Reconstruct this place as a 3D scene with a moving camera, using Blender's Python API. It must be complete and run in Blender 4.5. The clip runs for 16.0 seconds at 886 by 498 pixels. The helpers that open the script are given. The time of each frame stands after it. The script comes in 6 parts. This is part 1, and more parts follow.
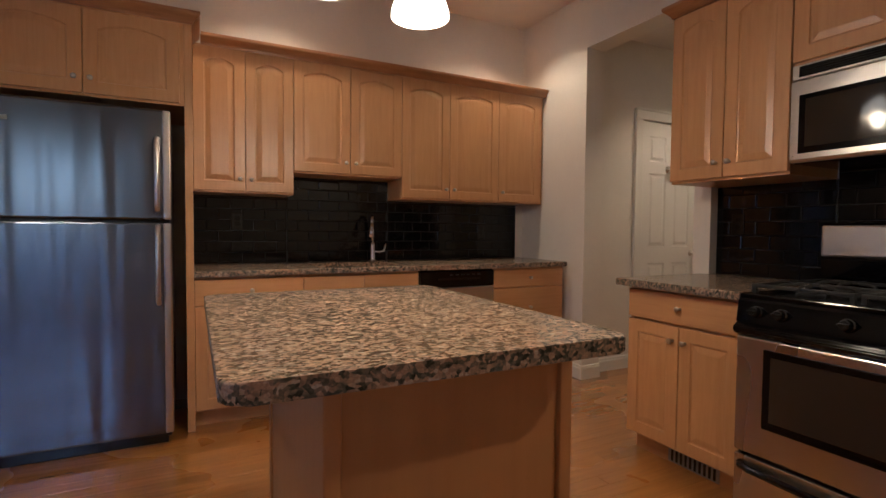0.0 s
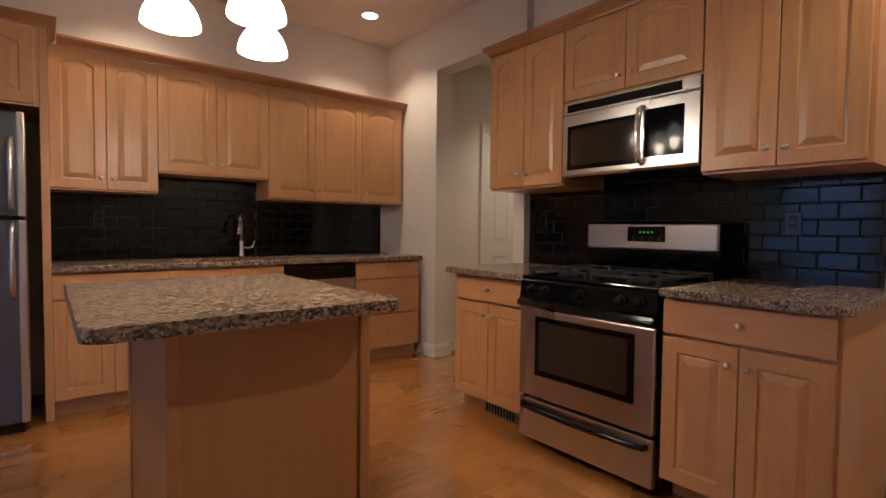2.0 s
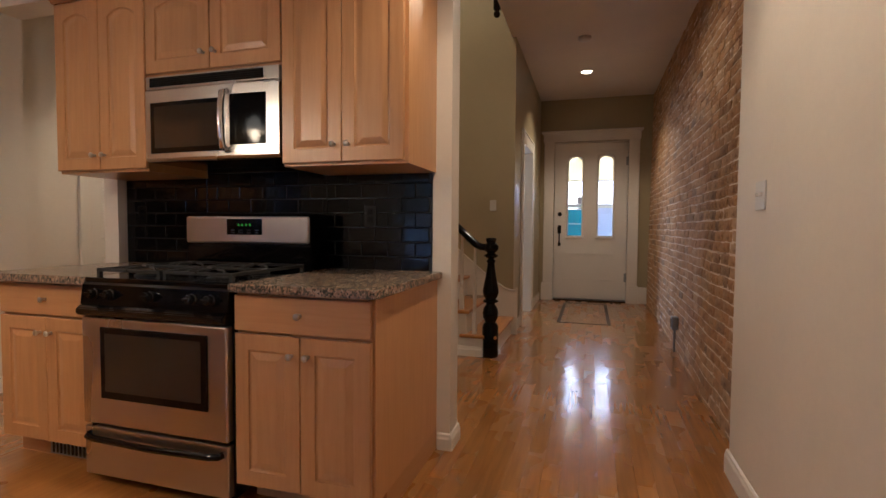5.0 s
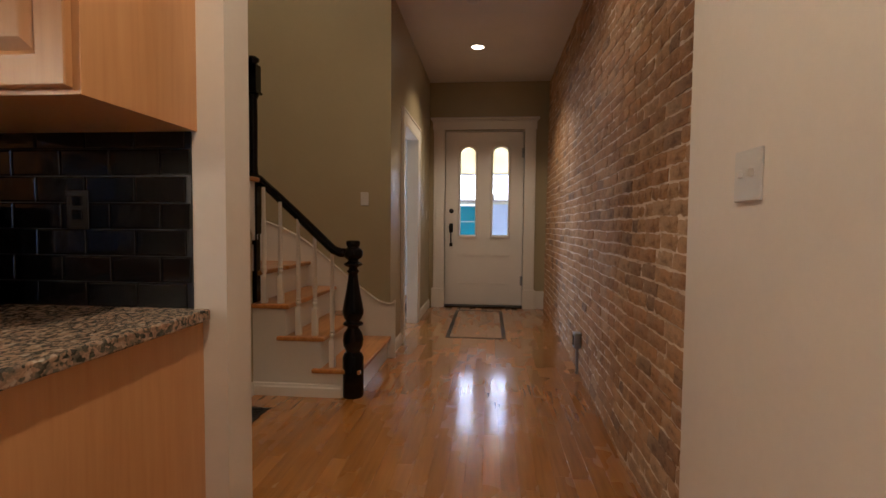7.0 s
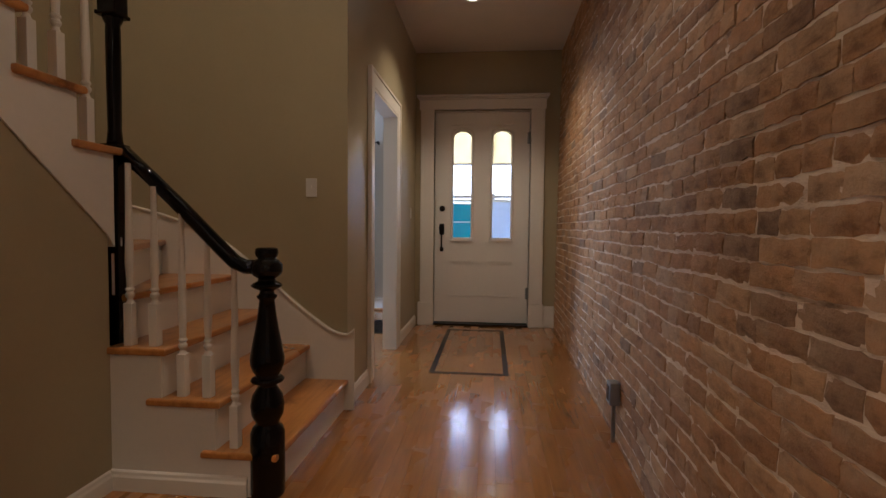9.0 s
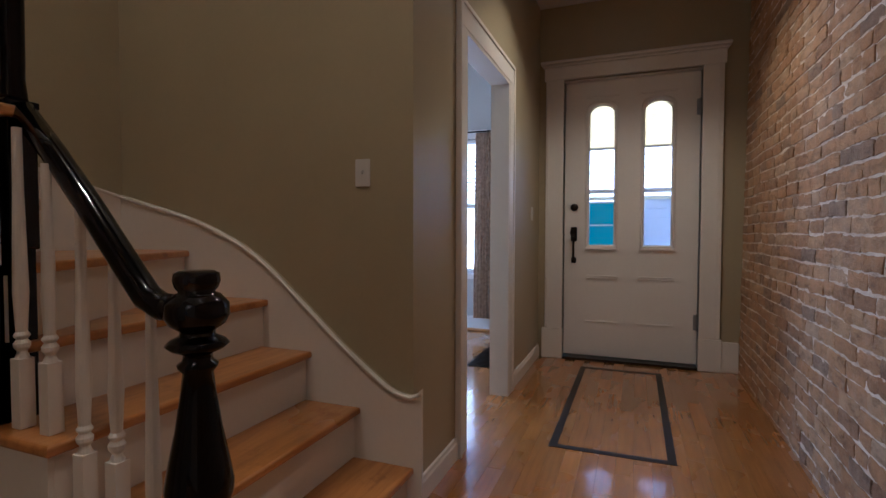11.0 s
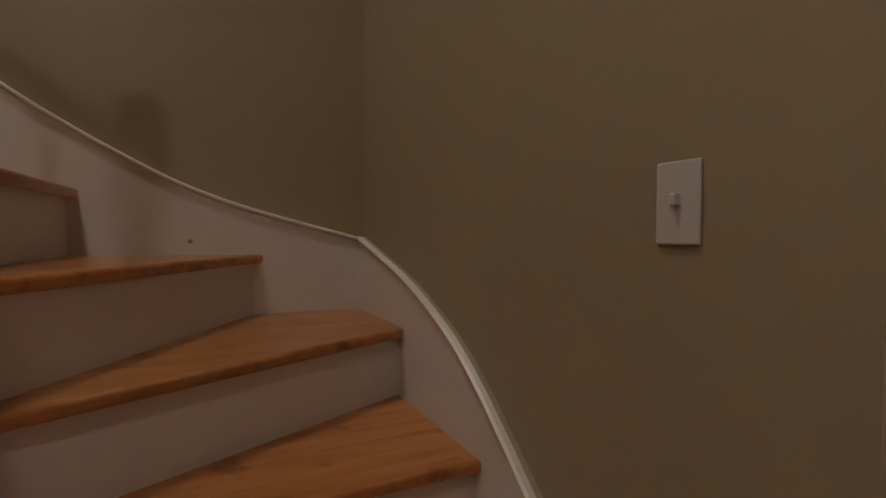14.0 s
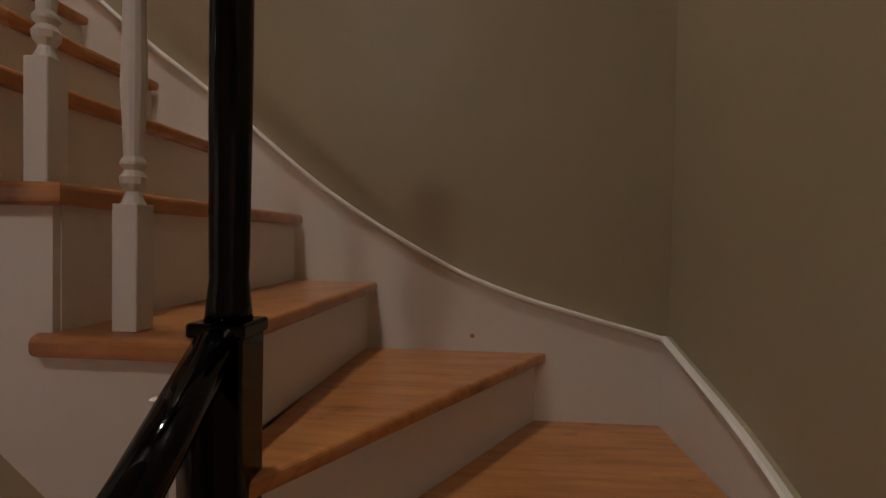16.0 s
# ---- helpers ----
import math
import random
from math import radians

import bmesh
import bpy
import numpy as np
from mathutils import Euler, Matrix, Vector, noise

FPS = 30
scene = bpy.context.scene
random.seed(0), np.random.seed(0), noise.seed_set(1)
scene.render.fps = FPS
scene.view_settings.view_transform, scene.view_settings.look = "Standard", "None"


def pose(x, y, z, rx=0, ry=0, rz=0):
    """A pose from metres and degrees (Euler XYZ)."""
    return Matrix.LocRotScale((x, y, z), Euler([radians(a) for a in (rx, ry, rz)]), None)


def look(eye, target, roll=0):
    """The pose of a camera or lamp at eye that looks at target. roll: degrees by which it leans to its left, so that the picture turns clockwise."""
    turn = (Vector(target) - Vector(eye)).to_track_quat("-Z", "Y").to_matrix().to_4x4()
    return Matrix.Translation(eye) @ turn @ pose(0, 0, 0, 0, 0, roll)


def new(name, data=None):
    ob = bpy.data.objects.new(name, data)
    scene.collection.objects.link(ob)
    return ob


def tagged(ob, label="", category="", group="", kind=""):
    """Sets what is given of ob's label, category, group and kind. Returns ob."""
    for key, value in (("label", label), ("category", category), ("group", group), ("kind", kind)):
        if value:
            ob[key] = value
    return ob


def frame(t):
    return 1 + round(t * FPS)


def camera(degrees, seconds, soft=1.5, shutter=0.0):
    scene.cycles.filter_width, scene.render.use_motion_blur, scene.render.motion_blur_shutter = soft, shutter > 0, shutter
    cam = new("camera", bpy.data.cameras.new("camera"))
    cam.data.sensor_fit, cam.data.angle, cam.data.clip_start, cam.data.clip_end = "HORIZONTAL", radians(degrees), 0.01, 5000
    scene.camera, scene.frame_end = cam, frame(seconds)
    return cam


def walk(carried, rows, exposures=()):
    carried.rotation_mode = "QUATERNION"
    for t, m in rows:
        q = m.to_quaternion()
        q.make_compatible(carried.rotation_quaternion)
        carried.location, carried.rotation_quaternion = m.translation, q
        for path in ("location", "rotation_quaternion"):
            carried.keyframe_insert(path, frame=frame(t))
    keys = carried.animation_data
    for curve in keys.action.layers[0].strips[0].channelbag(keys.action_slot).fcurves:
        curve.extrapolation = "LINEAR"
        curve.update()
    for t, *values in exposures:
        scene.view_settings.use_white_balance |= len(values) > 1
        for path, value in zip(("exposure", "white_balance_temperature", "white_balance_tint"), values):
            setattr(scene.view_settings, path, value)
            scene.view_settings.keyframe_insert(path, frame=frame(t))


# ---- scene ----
cam = camera(83.6, 16.0)
EXPOSURES = ((0, 2.5, 5300, 10), (2.5, 2.7, 5250, 10), (5, 2.78, 5400, 10), (8, 2.62, 5650, 10), (10.5, 2.52, 4750, 10), (12.5, 2.5, 4700, 10), (13.3, 2.58, 4950, 10), (15, 2.58, 4850, 10), (16, 2.70, 4700, 10))
PATH = [
    (0, (-0.003, 0.111, 1.159), (0.897, 1.895, 1.082), 0.5),
    (0.5, (-0.05, -0.047, 1.151), (0.863, 1.731, 1.075), 0.5),
    (1, (-0.017, -0.203, 1.159), (0.957, 1.543, 1.085), 0.7),
    (1.5, (-0.023, -0.353, 1.159), (1.082, 1.312, 1.079), 0.5),
    (2, (-0.027, -0.454, 1.153), (1.225, 1.104, 1.075), 0.6),
    (2.5, (-0.011, -0.513, 1.152), (1.394, 0.908, 1.07), 0.5),
    (3, (-0.009, -0.572, 1.137), (1.549, 0.68, 1.062), 0.8),
    (3.5, (-0.007, -0.638, 1.14), (1.682, 0.428, 1.055), 0.5),
    (4, (0.054, -0.71, 1.14), (1.843, 0.18, 1.055), 0.4),
    (4.5, (0.172, -0.753, 1.135), (2.036, -0.032, 1.047), 0.4),
    (5, (0.359, -0.767, 1.144), (2.274, -0.198, 1.057), 0.4),
    (7.5, (1.738, -0.857, 1.162), (3.73, -0.704, 1.069), 0.5),
    (8, (2.052, -0.869, 1.151), (4.045, -0.725, 1.062), 0.5),
    (10.5, (3.576, -0.844, 1.144), (5.504, -0.315, 1.069), 0.3),
    (11, (3.865, -0.815, 1.139), (5.728, -0.09, 1.072), 0.1),
    (11.5, (4.122, -0.738, 1.156), (5.898, 0.18, 1.094), 0.1),
    (12, (4.4, -0.682, 1.18), (6.07, 0.419, 1.125), -0.1),
    (12.5, (4.634, -0.617, 1.202), (6.157, 0.678, 1.137), -0.2),
    (13, (4.817, -0.492, 1.235), (6.157, 0.992, 1.188), -0.2),
    (13.5, (5.006, -0.361, 1.288), (6.116, 1.302, 1.231), -0.1),
    (14, (5.088, -0.217, 1.342), (5.973, 1.576, 1.281), 0.3),
    (14.5, (5.113, -0.046, 1.415), (5.729, 1.857, 1.367), 0.8),
    (15, (5.134, 0.052, 1.48), (5.48, 2.022, 1.456), 0.4),
    (15.5, (5.11, 0.084, 1.555), (5.21, 2.081, 1.531), 0.7),
    (16, (5.072, 0.09, 1.62), (4.935, 2.085, 1.578), 1.1),
]
walk(cam, [(t, look(eye, target, roll)) for t, eye, target, roll in PATH], EXPOSURES)

# ---------- world, sun, exposure ----------
world = bpy.data.worlds.new("world")
scene.world = world
world.use_nodes = True
wn = world.node_tree.nodes
wl = world.node_tree.links
sky = wn.new("ShaderNodeTexSky")
sky.sky_type = 'NISHITA'
sky.sun_disc = False
sky.sun_elevation = math.atan2(9, math.hypot(5, 0.5))
sky.sun_rotation = math.atan2(-5, 0.5)
wl.new(sky.outputs[0], wn["Background"].inputs[0])
wn["Background"].inputs[1].default_value = 0.15

sun = new("sun", bpy.data.lights.new("sun", 'SUN'))
sun.data.energy = 5.0
sun.data.angle = radians(0.6)
sun.data.color = (1.0, 0.95, 0.88)
sun.matrix_world = look((0, 0, 20), (5, -0.5, 11))


# ---------- material helpers ----------
def mat(name, color, rough=0.5, metal=0.0):
    m = bpy.data.materials.new(name)
    m.use_nodes = True
    p = m.node_tree.nodes["Principled BSDF"]
    p.inputs["Base Color"].default_value = (*color, 1)
    p.inputs["Roughness"].default_value = rough
    p.inputs["Metallic"].default_value = metal
    return m, m.node_tree.nodes, m.node_tree.links, p


def tex(n, l, kind, scale, stretch=(1, 1, 1), detail=4.0, rough=0.55, coords="Object"):
    tc = n.new("ShaderNodeTexCoord")
    mp = n.new("ShaderNodeMapping")
    mp.inputs["Scale"].default_value = stretch
    l.new(tc.outputs[coords], mp.inputs[0])
    t = n.new(kind)
    t.inputs["Scale"].default_value = scale
    if kind == "ShaderNodeTexNoise":
        t.inputs["Detail"].default_value = detail
        t.inputs["Roughness"].default_value = rough
    l.new(mp.outputs[0], t.inputs["Vector"])
    return t, mp


def ramp(n, l, src, stops):
    r = n.new("ShaderNodeValToRGB")
    e = r.color_ramp.elements
    while len(e) < len(stops):
        e.new(0.5)
    for k, (pos, c) in zip(e, stops):
        k.position = pos
        k.color = (*c, 1)
    l.new(src, r.inputs[0])
    return r


def bump(n, l, p, src, strength, dist=0.01):
    b = n.new("ShaderNodeBump")
    b.inputs["Strength"].default_value = strength
    b.inputs["Distance"].default_value = dist
    l.new(src, b.inputs["Height"])
    l.new(b.outputs[0], p.inputs["Normal"])


def mixed(n, l, a, b, fac, blend='MIX'):
    m = n.new("ShaderNodeMix")
    m.data_type = 'RGBA'
    m.blend_type = blend
    for s, v in ((6, a), (7, b), (0, fac)):
        if isinstance(v, (int, float)):
            m.inputs[s].default_value = v
        elif isinstance(v, tuple):
            m.inputs[s].default_value = (*v, 1)
        else:
            l.new(v, m.inputs[s])
    return m.outputs[2]


def painted(name, color, rough=0.55, tex_bump=0.06, var=0.06):
    m, n, l, p = mat(name, color, rough)
    t, _ = tex(n, l, "ShaderNodeTexNoise", 1.3, detail=5)
    lo = tuple(c * (1 - var) for c in color)
    hi = tuple(min(1, c * (1 + var)) for c in color)
    r = ramp(n, l, t.outputs["Fac"], [(0.3, lo), (0.7, hi)])
    t3, _ = tex(n, l, "ShaderNodeTexNoise", 38, detail=6, rough=0.7)
    r3 = ramp(n, l, t3.outputs["Fac"], [(0.3, (0.98, 0.98, 0.98)), (0.7, (1.015, 1.015, 1.015))])
    l.new(mixed(n, l, r.outputs[0], r3.outputs[0], 1.0, 'MULTIPLY'), p.inputs["Base Color"])
    t2, _ = tex(n, l, "ShaderNodeTexNoise", 160, detail=3)
    bump(n, l, p, t2.outputs["Fac"], tex_bump, 0.003)
    r2 = ramp(n, l, t.outputs["Fac"], [(0.2, (rough - 0.06,) * 3), (0.8, (rough + 0.08,) * 3)])
    l.new(r2.outputs[0], p.inputs["Roughness"])
    return m


def wood(name, c1, c2, c3, grain=(12, 12, 1.2), scale=6, rough=0.32, coat=0.3, rnd=0.25, bmp=0.05, knots=False):
    m, n, l, p = mat(name, c1, rough)
    t, mp = tex(n, l, "ShaderNodeTexNoise", scale, grain, 8, 0.6)
    oi = n.new("ShaderNodeObjectInfo")
    cmb = n.new("ShaderNodeCombineXYZ")
    mul = n.new("ShaderNodeMath")
    mul.operation = 'MULTIPLY'
    mul.inputs[1].default_value = 37
    l.new(oi.outputs["Random"], mul.inputs[0])
    geo = n.new("ShaderNodeNewGeometry")
    add = n.new("ShaderNodeMath")
    add.operation = 'MULTIPLY_ADD'
    add.inputs[1].default_value = 51
    l.new(geo.outputs["Random Per Island"], add.inputs[0])
    l.new(mul.outputs[0], add.inputs[2])
    for i in range(3):
        l.new(add.outputs[0], cmb.inputs[i])
    l.new(cmb.outputs[0], mp.inputs["Location"])
    r = ramp(n, l, t.outputs["Fac"], [(0.28, c2), (0.5, c1), (0.72, c3)])
    big, _ = tex(n, l, "ShaderNodeTexNoise", 1.1, (1, 1, 1), 3)
    rb = ramp(n, l, big.outputs["Fac"], [(0.3, (0.84, 0.82, 0.80)), (0.7, (1.08, 1.06, 1.04))])
    col = mixed(n, l, r.outputs[0], rb.outputs[0], 1.0, 'MULTIPLY')
    sm = n.new("ShaderNodeMath")
    sm.operation = 'ADD'
    l.new(oi.outputs["Random"], sm.inputs[0])
    l.new(geo.outputs["Random Per Island"], sm.inputs[1])
    fr = n.new("ShaderNodeMath")
    fr.operation = 'FRACT'
    l.new(sm.outputs[0], fr.inputs[0])
    rr = ramp(n, l, fr.outputs[0], [(0.0, (1 - rnd,) * 3), (1.0, (1 + rnd * 0.5, 1 + rnd * 0.45, 1 + rnd * 0.4))])
    col = mixed(n, l, col, rr.outputs[0], 1.0, 'MULTIPLY')
    if knots:
        kn, _ = tex(n, l, "ShaderNodeTexNoise", 8, (1, 1, 1), 4, 0.6)
        rk = ramp(n, l, kn.outputs["Fac"], [(0.58, (1, 1, 1)), (0.66, (0.78, 0.70, 0.60)), (0.74, (0.45, 0.36, 0.28))])
        col = mixed(n, l, col, rk.outputs[0], 1.0, 'MULTIPLY')
    l.new(col, p.inputs["Base Color"])
    p.inputs["Coat Weight"].default_value = coat
    p.inputs["Coat Roughness"].default_value = 0.3 if coat < 0.3 else 0.13
    bump(n, l, p, t.outputs["Fac"], bmp, 0.004)
    rg = ramp(n, l, big.outputs["Fac"], [(0.3, (rough - 0.05,) * 3), (0.7, (rough + 0.09,) * 3)])
    l.new(rg.outputs[0], p.inputs["Roughness"])
    return m


# ---------- materials ----------
M_KWALL = painted("kitchen_wall_paint", (0.68, 0.62, 0.55), 0.55)
M_HWALL = painted("hall_wall_paint", (0.350, 0.293, 0.180), 0.40)
M_LWALL = painted("front_room_wall_paint", (0.46, 0.43, 0.38), 0.55)
M_CEIL = painted("ceiling_paint", (0.66, 0.60, 0.55), 0.6)
M_TRIM = painted("white_trim_paint", (0.70, 0.66, 0.60), 0.32, 0.03, 0.04)
M_DOORP = painted("white_door_paint", (0.72, 0.68, 0.63), 0.33, 0.03, 0.04)
M_BLACK, n_, l_, p_ = mat("black_gloss_paint", (0.0012, 0.0012, 0.0016), 0.08)
p_.inputs["Specular IOR Level"].default_value = 0.25
t_, _ = tex(n_, l_, "ShaderNodeTexNoise", 30, detail=4)
bump(n_, l_, p_, t_.outputs["Fac"], 0.05, 0.003)
M_MAPLE = wood("honey_maple", (0.575, 0.305, 0.128), (0.53, 0.270, 0.106), (0.61, 0.335, 0.146), (14, 14, 0.9), 4, 0.36, 0.22, 0.10)
M_MAPLE_H = wood("honey_maple_cross_grain", (0.575, 0.305, 0.128), (0.53, 0.270, 0.106), (0.61, 0.335, 0.146), (0.9, 0.9, 14), 4, 0.36, 0.22, 0.10)
M_CROWN = wood("darker_maple_moulding", (0.36, 0.16, 0.06), (0.28, 0.12, 0.042), (0.42, 0.20, 0.08), (1, 1, 14), 4, 0.35, 0.25, 0.08)
M_ISL = wood("island_panel_maple", (0.46, 0.222, 0.078), (0.435, 0.205, 0.070), (0.48, 0.236, 0.085), (8, 8, 0.5), 3, 0.40, 0.1, 0.04)
M_OAK = wood("oak_floor", (0.345, 0.143, 0.029), (0.270, 0.104, 0.019), (0.405, 0.178, 0.040), (0.8, 13, 13), 3.5, 0.26, 0.9, 0.13, 0.03)
M_OAK.node_tree.nodes["Principled BSDF"].inputs["Coat Roughness"].default_value = 0.10
M_TREAD = wood("oak_tread", (0.43, 0.184, 0.042), (0.29, 0.110, 0.024), (0.52, 0.240, 0.064), (10, 10, 10), 1.0, 0.30, 0.35, 0.12, 0.04, True)
M_TREADX = wood("oak_tread_along", (0.43, 0.184, 0.042), (0.29, 0.110, 0.024), (0.52, 0.240, 0.064), (1.0, 9, 9), 3.5, 0.30, 0.35, 0.12, 0.04, True)
M_INLAY = wood("dark_inlay", (0.012, 0.008, 0.006), (0.008, 0.005, 0.004), (0.018, 0.012, 0.008), (1, 1, 1), 9, 0.5, 0.0, 0.1)


def steel(name, color, rough, stretch):
    m, n, l, p = mat(name, color, rough, 1.0)
    t, _ = tex(n, l, "ShaderNodeTexNoise", 1.2, (1.5, 1.5, 0.4), 2, 0.5)
    r = ramp(n, l, t.outputs["Fac"], [(0.35, (rough - 0.02,) * 3), (0.65, (rough + 0.03,) * 3)])
    l.new(r.outputs[0], p.inputs["Roughness"])
    wavy = stretch[0] > 2
    big, _ = tex(n, l, "ShaderNodeTexNoise", 1.6, stretch if wavy else (2, 2, 0.35), 1)
    bump(n, l, p, big.outputs["Fac"], 0.16 if wavy else 0.06, 0.05 if wavy else 0.03)
    return m


M_STEEL = steel("brushed_stainless_steel", (0.54, 0.515, 0.485), 0.28, (1, 1, 90))
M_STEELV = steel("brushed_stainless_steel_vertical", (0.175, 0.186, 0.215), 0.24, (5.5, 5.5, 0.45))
M_CHROME, *_ = mat("chrome", (0.75, 0.74, 0.72), 0.14, 1.0)
M_NICKEL, *_ = mat("satin_nickel", (0.62, 0.58, 0.53), 0.28, 1.0)
M_ENAMEL, _, _, p_ = mat("black_enamel", (0.002, 0.002, 0.0025), 0.10)
p_.inputs["Specular IOR Level"].default_value = 0.33
M_PAD, _, _, p_ = mat("matt_black_key_glass", (0.004, 0.004, 0.0045), 0.07)
p_.inputs["Specular IOR Level"].default_value = 0.12
M_IRON, *_ = mat("cast_iron", (0.012, 0.012, 0.012), 0.55)
M_BGLASS, n_, l_, p_ = mat("dark_oven_glass", (0.030, 0.022, 0.017), 0.07)
M_PLASTIC, *_ = mat("black_plastic", (0.005, 0.005, 0.005), 0.22)
M_DARKSIDE, *_ = mat("charcoal_side_enamel", (0.008, 0.008, 0.009), 0.3)
M_WPLASTIC, *_ = mat("white_plastic", (0.58, 0.56, 0.53), 0.35)
M_BRONZE, *_ = mat("dark_bronze", (0.02, 0.016, 0.014), 0.32, 0.8)
M_GREYMET, *_ = mat("galvanised_metal", (0.30, 0.31, 0.32), 0.45, 0.8)
M_VOID, *_ = mat("dark_void", (0.004, 0.004, 0.004), 0.9)


def granite():
    m, n, l, p = mat("speckled_granite", (0.3, 0.25, 0.2), 0.16)
    wob, _ = tex(n, l, "ShaderNodeTexNoise", 30, detail=3)
    v, vm = tex(n, l, "ShaderNodeTexVoronoi", 122, (0.8, 1.2, 1))
    warp = n.new("ShaderNodeVectorMath")
    warp.operation = 'MULTIPLY_ADD'
    warp.inputs[1].default_value = (0.02, 0.02, 0.02)
    l.new(wob.outputs["Color"], warp.inputs[0])
    l.new(vm.outputs[0], warp.inputs[2])
    l.new(warp.outputs[0], v.inputs["Vector"])
    cell = n.new("ShaderNodeSeparateColor")
    l.new(v.outputs["Color"], cell.inputs[0])
    clump, _ = tex(n, l, "ShaderNodeTexNoise", 36, (0.8, 1.3, 1), 6, 0.65)
    mx = n.new("ShaderNodeMix")
    mx.inputs[0].default_value = 0.62
    l.new(cell.outputs[0], mx.inputs[2])
    l.new(clump.outputs["Fac"], mx.inputs[3])
    c1 = ramp(n, l, mx.outputs[0], [(0.28, (0.030, 0.032, 0.028)), (0.39, (0.090, 0.088, 0.070)), (0.47, (0.18, 0.145, 0.108)), (0.54, (0.29, 0.195, 0.135)),
                                    (0.63, (0.38, 0.252, 0.175)), (0.76, (0.44, 0.38, 0.31))])
    fine, _ = tex(n, l, "ShaderNodeTexNoise", 190, detail=2)
    c2 = ramp(n, l, fine.outputs["Fac"], [(0.3, (0.72, 0.72, 0.72)), (0.7, (1.2, 1.18, 1.15))])
    a = mixed(n, l, c1.outputs[0], c2.outputs[0], 1.0, 'MULTIPLY')
    l.new(a, p.inputs["Base Color"])
    p.inputs["Roughness"].default_value = 0.2
    p.inputs["Specular IOR Level"].default_value = 0.3
    bump(n, l, p, fine.outputs["Fac"], 0.012, 0.001)
    return m


M_GRAN = granite()


def tile_mat():
    m, n, l, p = mat("black_glazed_tile", (0.010, 0.010, 0.011), 0.10)
    t, _ = tex(n, l, "ShaderNodeTexNoise", 9, detail=2)
    bump(n, l, p, t.outputs["Fac"], 0.25, 0.006)
    oi = n.new("ShaderNodeObjectInfo")
    geo = n.new("ShaderNodeNewGeometry")
    s = n.new("ShaderNodeMath")
    s.operation = 'ADD'
    l.new(oi.outputs["Random"], s.inputs[0])
    l.new(geo.outputs["Random Per Island"], s.inputs[1])
    f = n.new("ShaderNodeMath")
    f.operation = 'FRACT'
    l.new(s.outputs[0], f.inputs[0])
    r = ramp(n, l, f.outputs[0], [(0, (0.0015, 0.0015, 0.0018)), (1, (0.004, 0.0037, 0.004))])
    p.inputs["Specular IOR Level"].default_value = 0.36
    l.new(r.outputs[0], p.inputs["Base Color"])
    return m


M_TILE = tile_mat()
M_GROUT = painted("dark_grout", (0.010, 0.010, 0.010), 0.3, 0.3)


def brick_mat():
    m, n, l, p = mat("old_red_brick", (0.3, 0.15, 0.08), 0.85)
    oi = n.new("ShaderNodeObjectInfo")
    geo = n.new("ShaderNodeNewGeometry")
    s = n.new("ShaderNodeMath")
    s.operation = 'ADD'
    l.new(oi.outputs["Random"], s.inputs[0])
    l.new(geo.outputs["Random Per Island"], s.inputs[1])
    f = n.new("ShaderNodeMath")
    f.operation = 'FRACT'
    l.new(s.outputs[0], f.inputs[0])
    r = ramp(n, l, f.outputs[0], [(0.0, (0.25, 0.16, 0.10)), (0.03, (0.27, 0.16, 0.088)), (0.12, (0.33, 0.17, 0.073)), (0.4, (0.40, 0.212, 0.090)),
                                 (0.65, (0.44, 0.245, 0.108)), (0.85, (0.46, 0.275, 0.132)), (1.0, (0.46, 0.30, 0.17))])
    t, _ = tex(n, l, "ShaderNodeTexNoise", 16, (0.6, 1, 1.3), 9, 0.72)
    r2 = ramp(n, l, t.outputs["Fac"], [(0.32, (0.50, 0.46, 0.44)), (0.5, (1, 1, 1)), (0.72, (1.25, 1.22, 1.2))])
    c = mixed(n, l, r.outputs[0], r2.outputs[0], 1.0, 'MULTIPLY')
    t3, _ = tex(n, l, "ShaderNodeTexNoise", 5, detail=6, rough=0.7)
    r3 = ramp(n, l, t3.outputs["Fac"], [(0.50, (0, 0, 0)), (0.68, (0.5, 0.5, 0.5))])
    c = mixed(n, l, c, (0.50, 0.36, 0.23), r3.outputs[0])
    l.new(c, p.inputs["Base Color"])
    t4, _ = tex(n, l, "ShaderNodeTexNoise", 70, detail=6, rough=0.7)
    bump(n, l, p, t4.outputs["Fac"], 0.8, 0.008)
    return m


M_BRICK = brick_mat()
M_MORTAR, n_, l_, p_ = mat("lime_mortar", (0.6, 0.48, 0.37), 0.95)
t_, _ = tex(n_, l_, "ShaderNodeTexNoise", 9, (0.5, 1, 1.5), 9, 0.7)
r_ = ramp(n_, l_, t_.outputs["Fac"], [(0.31, (0.14, 0.085, 0.05)), (0.38, (0.44, 0.31, 0.20)), (0.45, (0.68, 0.54, 0.40)), (0.60, (0.82, 0.70, 0.56))])
l_.new(r_.outputs[0], p_.inputs["Base Color"])
bump(n_, l_, p_, t_.outputs["Fac"], 0.9, 0.02)


def glow(name, color, strength):
    m, n, l, p = mat(name, color, 0.3)
    p.inputs["Emission Color"].default_value = (*color, 1)
    p.inputs["Emission Strength"].default_value = strength
    return m


M_SHADE = glow("lit_white_glass", (1.0, 0.86, 0.66), 1.1)
M_DLIGHT = glow("lit_downlight", (1.0, 0.84, 0.62), 2.6)
M_CLOCK = glow("green_display", (0.06, 0.50, 0.04), 0.012)


